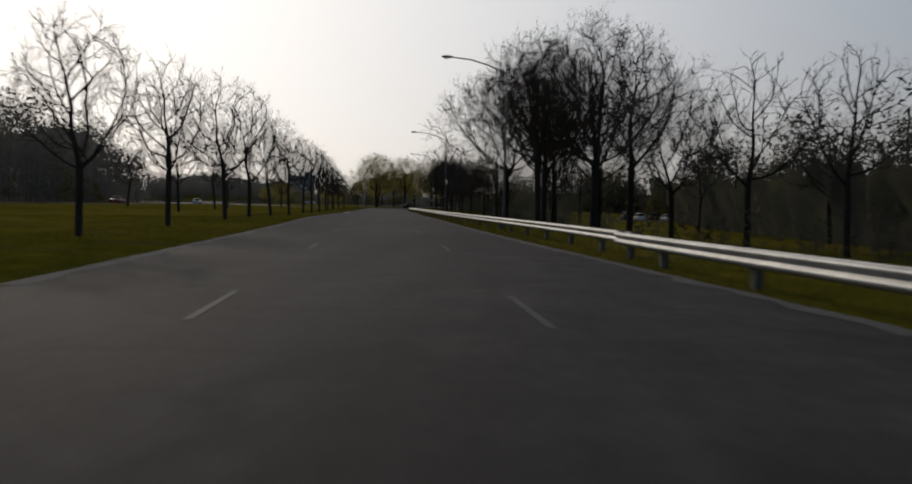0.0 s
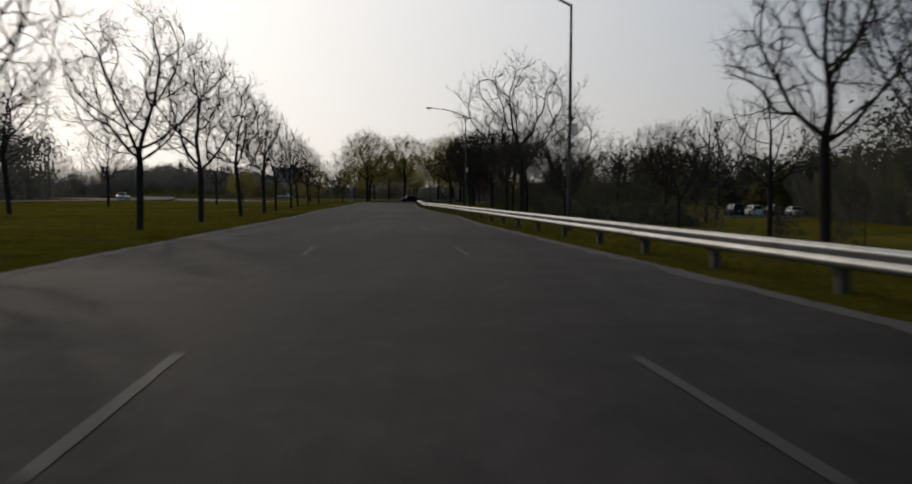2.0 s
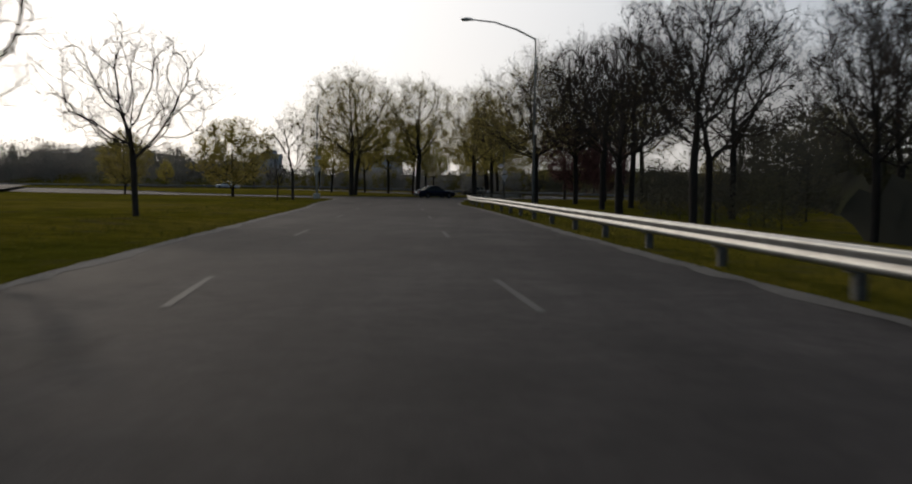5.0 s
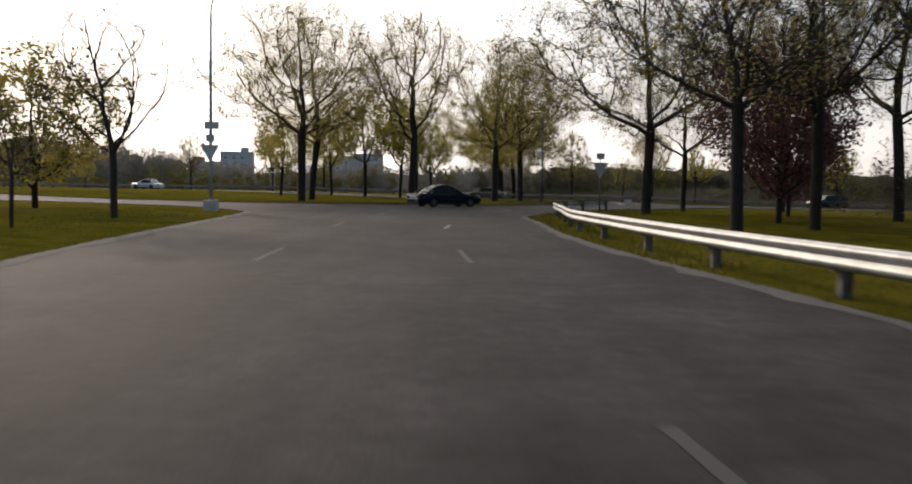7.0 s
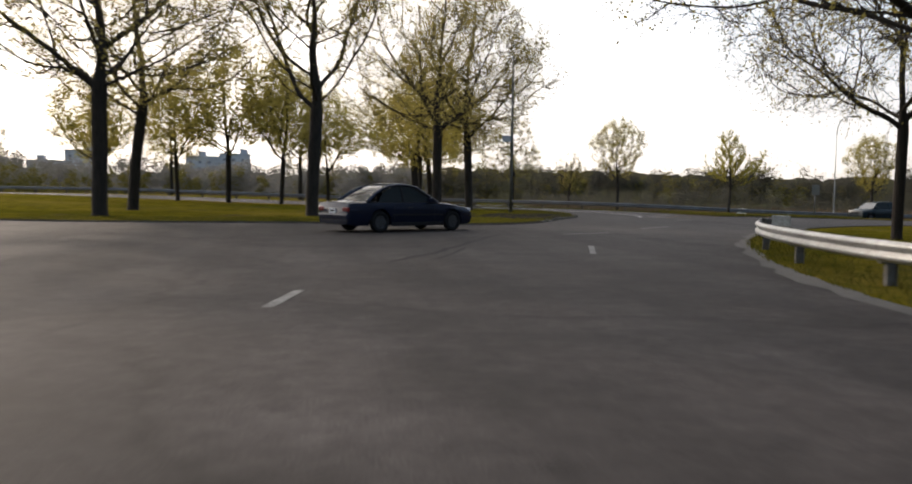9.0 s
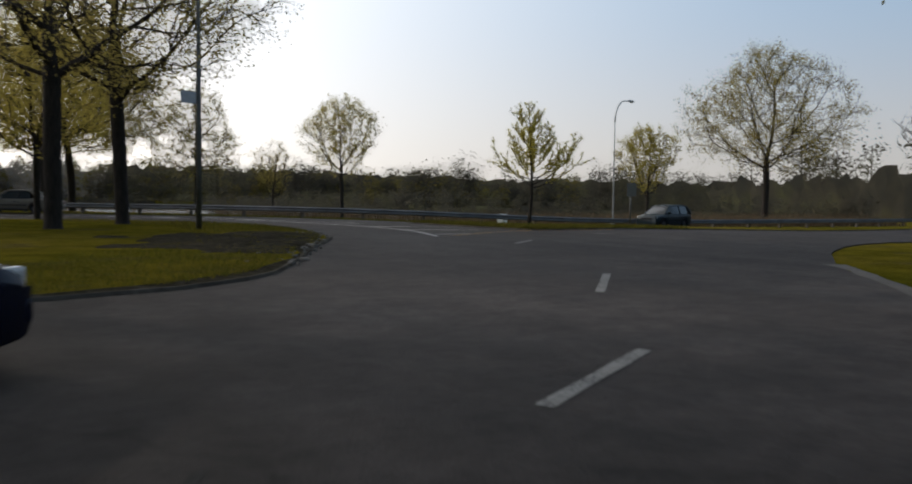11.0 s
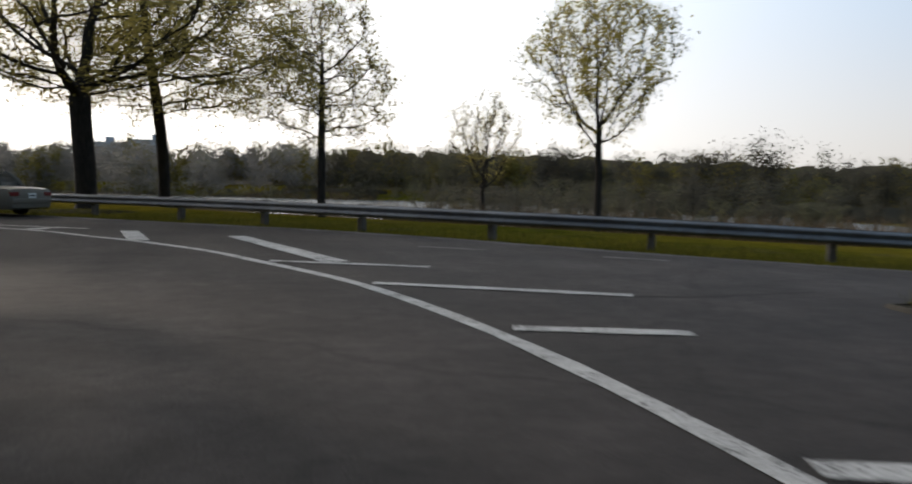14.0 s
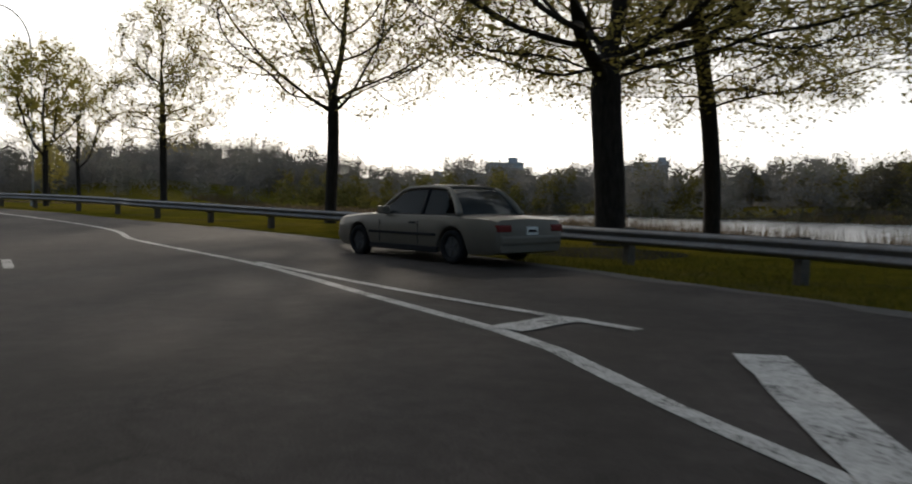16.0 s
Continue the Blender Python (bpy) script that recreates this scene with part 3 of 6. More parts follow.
def bare_patch():
    """Trodden soil and broken kerb at the corner of the median island."""
    V, F, index = [], [], {}
    st = 0.2
    inland = offset_in(close_smooth(ISLAND, 1.2), 0.2)
    for i in range(0, 56):
        for j in range(0, 84):
            x, y = 3.6 + i * st, 67.2 + j * st
            if not (inside(x + 0.1, y + 0.1, inland) and worn_soil(x, y)):
                continue
            q = []
            for a, b in ((0, 0), (1, 0), (1, 1), (0, 1)):
                key = (i + a, j + b)
                if key not in index:
                    index[key] = len(V)
                    px, py = 3.6 + key[0] * st, 67.2 + key[1] * st
                    V.append((px + 0.07 * noise.noise((px * 3, py * 3, 0)), py + 0.07 * noise.noise((px * 3, py * 3, 5)), 0.09 + 0.022 * noise.noise((px * 1.3, py * 1.3, 1)) + terrain(px, py)))
                q.append(index[key])
            F.append(tuple(q))
    shared = collections.Counter(k for f in F for k in f)
    V = [(x, y, z if shared[k] == 4 else z - 0.055) for k, (x, y, z) in enumerate(V)]
    tagged(link_mesh("bare_soil", V, F, M_SHADED_DIRT, smooth=True), "bare trodden soil at the corner of the median island", "soil", kind="structure")
    rr = random.Random(91)
    V, F = [], []
    edge = close_smooth(ISLAND, 0.4)
    run = [p for p in edge if p[0] > 6.0 and 70 < p[1] < 82]
    for _ in range(90):
        x, y = rr.choice(run)
        x, y = x - abs(rr.gauss(0, 0.5)), y + rr.gauss(0, 0.25)
        r, hgt = rr.uniform(0.02, 0.075) * (2.0 if rr.random() < 0.12 else 1), rr.uniform(0.02, 0.05)
        z = 0.045 + terrain(x, y)
        b = len(V)
        n = 6
        a0 = rr.uniform(0, 6)
        for lift, k in ((-0.02, 1.0), (hgt * 0.7, 0.9), (hgt, 0.5)):
            V += [(x + math.cos(a0 + 6.283 * t / n) * r * k * rr.uniform(0.75, 1.25), y + math.sin(a0 + 6.283 * t / n) * r * k * rr.uniform(0.75, 1.25), z + lift) for t in range(n)]
        for lv in range(2):
            for t in range(n):
                u = (t + 1) % n
                F.append((b + lv * n + t, b + lv * n + u, b + (lv + 1) * n + u, b + (lv + 1) * n + t))
        F.append(tuple(b + 2 * n + t for t in range(n)))
    tagged(link_mesh("rubble", V, F, M_RUBBLE), "worn broken kerb pieces along the island edge", "rubble", kind="stuff")


bare_patch()
V, F = [(7.35, 116.4, ground_z(7.35, 116.4) + 0.035)], []
for k in range(1, 7):
    for i in range(28):
        a = 2 * math.pi * i / 28
        r = k / 6 * (1.75 + 0.5 * noise.noise((math.cos(a) * 1.6, math.sin(a) * 1.6, 3)))
        x, y = 7.35 + r * 1.25 * math.cos(a), 116.4 + r * math.sin(a)
        V.append((x, y, ground_z(x, y) + 0.035 + 0.02 * noise.noise((x * 2, y * 2, 0)) - (0.05 if k == 6 else 0)))
        j = (i + 1) % 28
        F.append((0, 1 + i, 1 + j) if k == 1 else (1 + (k - 2) * 28 + i, 1 + (k - 1) * 28 + i, 1 + (k - 1) * 28 + j, 1 + (k - 2) * 28 + j))
tagged(link_mesh("bare_soil", V, F, M_SHADED_DIRT, smooth=True), "bare brown soil at the foot of the lakeside tree", "soil", kind="structure")
island("gore_island", GORE, "narrow grass gore island beside the ramp", 0.05, 0.08)

lake_pts = [(-260, 150), (-100, 150), (60, 118), (75, 300), (-260, 420)]
water = link_mesh("lake", [(x, y, -1.25) for x, y in lake_pts], [tuple(range(len(lake_pts)))], M_WATER)
tagged(water, "still lake reflecting the bright sky", "lake", kind="structure")

# ---------------------------------------------------------------- road markings


def stripe(name, pts, width, material, label, step=0.6, z=0.006, taper=0.0):
    s = spline([(x, y, 0) for x, y in pts], step) if len(pts) > 2 else [Vector((*pts[0], 0)).lerp(Vector((*pts[1], 0)), k / 8) for k in range(9)]
    V, F = [], []
    for i, p in enumerate(s):
        t = (s[min(i + 1, len(s) - 1)] - s[max(i - 1, 0)]).normalized()
        nrm = Vector((-t.y, t.x, 0)) * width / 2 * (1 + 0.22 * noise.noise((p.x * 2.3, p.y * 2.3, 1.0)))
        zz = z + (terrain(p.x, p.y) if p.y > 60 and abs(p.x) < 95 else 0)
        V += [(p + nrm)[:2] + (zz,), (p - nrm)[:2] + (zz,)]
    for i in range(len(s) - 1):
        F.append((2 * i, 2 * i + 1, 2 * i + 3, 2 * i + 2))
    ob = link_mesh(name, V, F, material)
    return tagged(ob, label, "road marking", kind="structure")




def shoulder(name, line, w0, w1, side, seed, label):
    """Dusty broken edge of the asphalt, of uneven width."""
    rr = random.Random(seed)
    s = spline([(x, y, 0) for x, y in line], 0.7)
    V, F = [], []
    for i, p in enumerate(s):
        t = (s[min(i + 1, len(s) - 1)] - s[max(i - 1, 0)]).normalized()
        nrm = Vector((-t.y, t.x, 0)) * side
        a, b_ = p + nrm * rr.uniform(0.05, 0.14), p - nrm * rr.uniform(w0, w1)
        V += [(a.x, a.y, 0.008 + terrain(a.x, a.y)), (b_.x, b_.y, 0.005 + terrain(b_.x, b_.y))]
    for i in range(len(s) - 1):
        q = (2 * i, 2 * i + 1, 2 * i + 3, 2 * i + 2)
        F.append(q if side > 0 else tuple(reversed(q)))
    return tagged(link_mesh(name, V, F, M_DUST), label, "road edge", kind="structure")


shoulder("road_shoulder", EDGE_RIGHT[1:19], 0.08, 0.36, -1, 1, "pale dusty broken asphalt edge by the rail")
shoulder("road_shoulder", EDGE_LEFT[:-1], 0.1, 0.35, -1, 2, "pale dusty broken asphalt edge by the lawn")
shoulder("road_shoulder", EDGE_FAR[3:13], 0.1, 0.4, -1, 3, "pale dusty broken asphalt edge by the lakeside grass")
WL = [(14.5, 78.9), (15.0, 80.3), (15.45, 81.6), (15.9, 83.6), (16.05, 87), (15.75, 90.6), (15, 94), (13.8, 96.9), (13.0, 98.7), (11.6, 100.9), (10.4, 102.4), (9.35, 103.85), (8.65, 104.55), (6.45, 106.35), (2.45, 109.55), (-3.3, 113.0), (-14, 119.3), (-60, 137)]
stripe("road_marking", WL, 0.175, M_WHITE, "long white curved merge line on asphalt")
for a, b, w in (((15.2, 80.1), (16.55, 79.9), 0.24), ((16.05, 83.8), (18.05, 83.15), 0.26), ((18.15, 83.1), (18.8, 82.9), 0.1), ((16.2, 87.3), (17.9, 86.7), 0.24), ((18.0, 86.67), (18.7, 86.43), 0.11), ((18.85, 86.4), (19.9, 86.0), 0.09), ((15.95, 90.8), (17.4, 90.36), 0.24), ((15.2, 94.0), (18.0, 92.7), 0.24), ((14.0, 96.85), (16.3, 95.9), 0.22)):
    stripe("gore_hatch", [a, b], w, M_WHITE, "white hatch bar in the painted gore", z=0.01)
stripe("gore_hatch", [(13.35, 102.5), (15.0, 96.6)], 0.42, M_WHITE, "broad worn white chevron bar", z=0.014)
stripe("gore_hatch", [(10.9, 104.25), (11.55, 101.1)], 0.4, M_WHITE, "broad white chevron block on asphalt", z=0.014)
stripe("gore_hatch", [(8.7, 104.6), (9.1, 105.6)], 0.42, M_WHITE, "short white chevron block on asphalt", z=0.014)
stripe("gore_hatch", [(2.3, 109.85), (6.5, 107.05), (8.7, 105.75), (9.85, 105.1)], 0.16, M_WHITE, "faded white second merge line", z=0.01)
for a, b in (((16.9, 99.85), (18.1, 99.2)), ((20.0, 97.95), (21.0, 97.35))):
    stripe("edge_line", [a, b], 0.12, M_DASH, "faded white edge line on asphalt", z=0.01)
stripe("lane_dash", [(-1.6, 107.9), (-0.2, 106.8)], 0.16, M_WHITE, "short worn white lane dash", z=0.01)
stripe("yellow_line", [(14.7, 78.75), (15.8, 79.4), (16.6, 79.9), (17.6, 80.5), (18.9, 81.15), (20.5, 81.75), (21.7, 81.75), (23.5, 81.95), (25.6, 82.45)], 0.125, M_YELLOW, "worn yellow gore line on asphalt", z=0.012)
for a, b in (((15.95, 75.8), (14.4, 74.5)), ((21.0, 78.7), (22.2, 78.95)), ((4.1, 60.4), (5.95, 61.4)), ((2.2, 52.6), (3.05, 55.1)), ((-3.9, 45.4), (-3.6, 46.8)), ((-0.6, 35.4), (-0.8, 32.6)), ((8.4, 64.6), (10.4, 66.6))):
    stripe("lane_dash", [a, b], 0.13, M_DASH, "short worn white lane dash", z=0.006)
LANE_L = [(-262, 29.5), (-149.2, 15.8), (-137.5, 14.2), (-81, 7.3), (-47, 3.05), (-20, -0.9), (22, -3.9), (36, -4.3)]
LANE_R = [(-262, 33), (-148, 19.35), (-137.3, 17.8), (-81, 10.6), (-47, 6.3), (-20, 2.9), (23.5, -0.5), (36, -0.6)]
starts = [-138.6 + 12.95 * k for k in range(-8, 7)] + [-48.1 + 11.63 * k for k in range(6)] + [21.7, 33.7]
for i, y0 in enumerate(starts):
    for table in (LANE_L, LANE_R):
        if table is LANE_R and y0 > 30:
            continue
        stripe("lane_dash", [(interp(y0, table), y0), (interp(y0 + 2.7, table), y0 + 2.7)], 0.095, M_DASH_OLD, "short worn white lane dash", z=0.006)



def tar_seam(pts, w0, w1, seed):
    """A wandering strip of bitumen of uneven width, poured into a crack."""
    rr = random.Random(seed)
    s = spline([(x, y, 0) for x, y in pts], 0.35)
    V, F = [], []
    for i, p in enumerate(s):
        t = (s[min(i + 1, len(s) - 1)] - s[max(i - 1, 0)]).normalized()
        nrm = Vector((-t.y, t.x, 0))
        c = p + nrm * (0.09 * noise.noise((p.x * 1.7, p.y * 1.7, seed)) + rr.uniform(-0.02, 0.02))
        w = rr.uniform(w0, w1) * (0.25 if i in (0, len(s) - 1) else 1)
        V += [((c + nrm * w)[0], (c + nrm * w)[1], 0.004 + terrain(c.x, c.y)), ((c - nrm * w)[0], (c - nrm * w)[1], 0.004 + terrain(c.x, c.y))]
    for i in range(len(s) - 1):
        F.append((2 * i, 2 * i + 1, 2 * i + 3, 2 * i + 2))
    tagged(link_mesh("tar_seam", V, F, M_TAR), "black bitumen seam along a crack in the asphalt", "road seam", kind="structure")


tar_seam([(-9.2, 43.0), (-8.3, 41.6), (-6.4, 38.7), (-5.4, 37.3), (-3.9, 35.1), (-3.1, 33.8), (-2.6, 33.0), (-1.2, 31.0)], 0.015, 0.045, 1)
tar_seam([(2.1, 60.3), (0.9, 57.6), (0.0, 55.3), (-0.6, 54.0), (-1.0, 52.9), (-2.2, 50.6)], 0.04, 0.085, 2)
tar_seam([(-0.1, 54.3), (-0.6, 52.9), (-1.3, 51.2)], 0.02, 0.05, 3)
tar_seam([(16.6, 93.6), (18.4, 92.6), (20.6, 92.9)], 0.02, 0.05, 4)

# ---------------------------------------------------------------- guard rails


def rail_profile():
    """Cross-section of a W-beam: out from the post, up."""
    return [(0.0, -0.155), (0.035, -0.13), (0.08, -0.10), (0.08, -0.06), (0.03, -0.02), (0.02, 0.0), (0.03, 0.02), (0.08, 0.06), (0.08, 0.10), (0.035, 0.13), (0.0, 0.155)]


def guard_rail(line, side, beam_mat, post_mat, label, group, span, post_shape, top=0.70):
    root = empty("guard_rail")
    s = spline([(x, y, 0) for x, y in line], 0.5)
    acc, marks = 0.0, [0]
    for i in range(1, len(s)):
        acc += (s[i] - s[i - 1]).length
        if acc >= span:
            acc = 0.0
            marks.append(i)
    bm = bmesh.new()
    if post_shape == "I":
        box(bm, -0.05, 0.05, -0.075, -0.065, -0.3, top - 0.02)
        box(bm, -0.05, 0.05, 0.065, 0.075, -0.3, top - 0.02)
        box(bm, -0.005, 0.005, -0.065, 0.065, -0.3, top - 0.02)
    else:
        box(bm, -0.08, 0.08, -0.09, 0.09, -0.3, top + 0.02, 0.015)
    first = None
    rr = random.Random(7)
    prof = rail_profile()
    for a, b in zip(marks, marks[1:]):
        seg = s[a:b + 1]
        V, F = [], []
        m = len(prof)
        for i, p in enumerate(seg):
            k = a + i
            t = (s[min(k + 1, len(s) - 1)] - s[max(k - 1, 0)]).normalized()
            nrm = Vector((-t.y, t.x, 0)) * side
            for (u, w) in prof:
                V.append(p + nrm * (0.16 + u) + Vector((0, 0, top - 0.155 + w + terrain(p.x, p.y))))
        L = len(seg)
        n = len(V)
        for i in range(L - 1):
            for j in range(m - 1):
                F.append((i * m + j, i * m + j + 1, (i + 1) * m + j + 1, (i + 1) * m + j))
        # back of the sheet
        back = []
        for i, p in enumerate(seg):
            k = a + i
            t = (s[min(k + 1, len(s) - 1)] - s[max(k - 1, 0)]).normalized()
            nrm = Vector((-t.y, t.x, 0)) * side
            for j in range(m):
                back.append(V[i * m + j] - nrm * 0.006)
        V = V + back
        for i in range(L - 1):
            for j in range(m - 1):
                F.append((n + i * m + j, n + (i + 1) * m + j, n + (i + 1) * m + j + 1, n + i * m + j + 1))
            for j in (0, m - 1):
                F.append((i * m + j, (i + 1) * m + j, n + (i + 1) * m + j, n + i * m + j))
        link_mesh("beam", V, F, beam_mat, root, smooth=True)
    for k in marks:
        p = s[k]
        t = (s[min(k + 1, len(s) - 1)] - s[max(k - 1, 0)]).normalized()
        m = pose(p.x, p.y, terrain(p.x, p.y), rr.uniform(-1.5, 1.5), rr.uniform(-1.5, 1.5), math.degrees(math.atan2(t.y, t.x)))
        if first is None:
            first = part("post", bm, post_mat, root)
            first.matrix_basis = m
        else:
            share("post", first, root, m)
    blk = bmesh.new()
    box(blk, -0.05, 0.05, -0.05, 0.05, -0.17, 0.17, 0.008)
    fb = None
    for k in marks:
        p = s[k]
        t = (s[min(k + 1, len(s) - 1)] - s[max(k - 1, 0)]).normalized()
        nrm = Vector((-t.y, t.x, 0)) * side
        q = p + nrm * 0.12
        m = pose(q.x, q.y, top - 0.17 + terrain(p.x, p.y), 0, 0, math.degrees(math.atan2(t.y, t.x)))
        if fb is None:
            fb = part("spacer_block", blk, post_mat, root)
            fb.matrix_basis = m
        else:
            share("spacer_block", fb, root, m)
    return tagged(root, label, "guard rail", group)


guard_rail(RAIL_NEAR, 1, M_RAIL, M_POST, "pale galvanised W-beam guard rail on steel posts", "roadside guard rails", 3.45, "I", 0.63)
guard_rail(RAIL_FAR, -1, M_RAIL_OLD, M_POST_OLD, "weathered dark guard rail on wooden posts by the lake", "roadside guard rails", 3.45, "wood", 0.68)
# turned end plate of the near rail
bm = bmesh.new()
box(bm, -0.02, 0.02, -0.28, 0.28, 0.31, 0.65, 0.02)
endp = part("rail_end_plate", bm, M_RAIL)
endp.matrix_basis = pose(11.0, 59.9, 0, 0, 0, 48)
tagged(endp, "flared galvanised end plate of the guard rail", "guard rail")
# ---------------------------------------------------------------- trees


def crown_points(rng, h, profile, count, lobes):
    """Bud places in a crown: profile gives radius by height, both as shares of h, with an uneven, lobed outline."""
    zs = np.array([p[0] for p in profile])
    rs = np.array([p[1] for p in profile])
    ph = rng.uniform(0, 6.283, 4)
    out = []
    while len(out) < count:
        z = rng.uniform(zs[0], zs[-1])
        r = float(np.interp(z, zs, rs))
        if rng.random() > (r / rs.max()) ** 1.3 + 0.06:
            continue
        a = rng.uniform(0, 6.283)
        bulge = 1 + lobes * (0.6 * math.sin(2 * a + ph[0] + 5 * z) + 0.5 * math.sin(3 * a + ph[1] - 7 * z) + 0.5 * math.sin(5 * a + ph[2] + 11 * z))
        d = r * bulge * rng.random() ** 0.42
        out.append((math.cos(a) * d * h, math.sin(a) * d * h, z * h))
    return np.array(out)


def branch_out(rng, h, spec):
    """Grow a skeleton from the trunk towards the buds. Returns node places and each node's parent."""
    step = spec["step"]
    buds = crown_points(rng, h, spec["profile"], spec["buds"], spec.get("lobes", 0.25))
    pos, par = [np.array((0.0, 0.0, -0.25))], [-1]
    lean = np.array((rng.uniform(-1, 1), rng.uniform(-1, 1), 0)) * spec.get("lean", 0.012)
    v = np.array((0, 0, 1.0)) + lean
    top = spec["trunk"] * h
    while pos[-1][2] < top:
        v = v + np.array((rng.normal(), rng.normal(), 0)) * spec.get("sway", 0.012)
        v[2] = max(v[2], 0.9)
        v /= np.linalg.norm(v)
        pos.append(pos[-1] + v * step)
        par.append(len(pos) - 2)
    P = np.array(pos)
    near = np.linalg.norm(buds[:, None] - P[None], axis=2)
    best, dist = near.argmin(1), near.min(1)
    kids = {}
    reach, kill = spec.get("reach", 5.0) * h, step * 1.7
    lift, wild = spec.get("lift", 0.12), spec.get("wild", 0.18)
    for it in range(150):
        live = dist < reach
        if not live.any():
            break
        grown, index = [], []
        ids = np.unique(best[live])
        for i in ids:
            d = buds[live & (best == i)] - P[i]
            d = (d / (np.linalg.norm(d, axis=1)[:, None] + 1e-9)).sum(0)
            d = d / (np.linalg.norm(d) + 1e-9) + np.array((0, 0, lift)) + rng.normal(size=3) * wild
            if par[i] >= 0:
                w = P[i] - P[par[i]]
                d = d + 0.75 * w / (np.linalg.norm(w) + 1e-9)
            d /= np.linalg.norm(d) + 1e-9
            seen = kids.setdefault(int(i), [])
            if len(seen) > 3 or any(float(d @ s) > 0.93 for s in seen):
                d = rng.normal(size=3) * 0.7 + d
                d /= np.linalg.norm(d)
                if len(seen) > 5:
                    dist[live & (best == i)] = 1e9
                    continue
            seen.append(d)
            grown.append(P[i] + d * step)
            index.append(int(i))
        if not grown:
            break
        G = np.array(grown)
        base = len(P)
        P = np.vstack((P, G))
        par += index
        nd = np.linalg.norm(buds[:, None] - G[None], axis=2)
        k = nd.argmin(1)
        m = nd[np.arange(len(buds)), k]
        upd = m < dist
        best[upd], dist[upd] = base + k[upd], m[upd]
        keep = dist > kill
        buds, best, dist = buds[keep], best[keep], dist[keep]
        if not len(buds):
            break
    return P, par


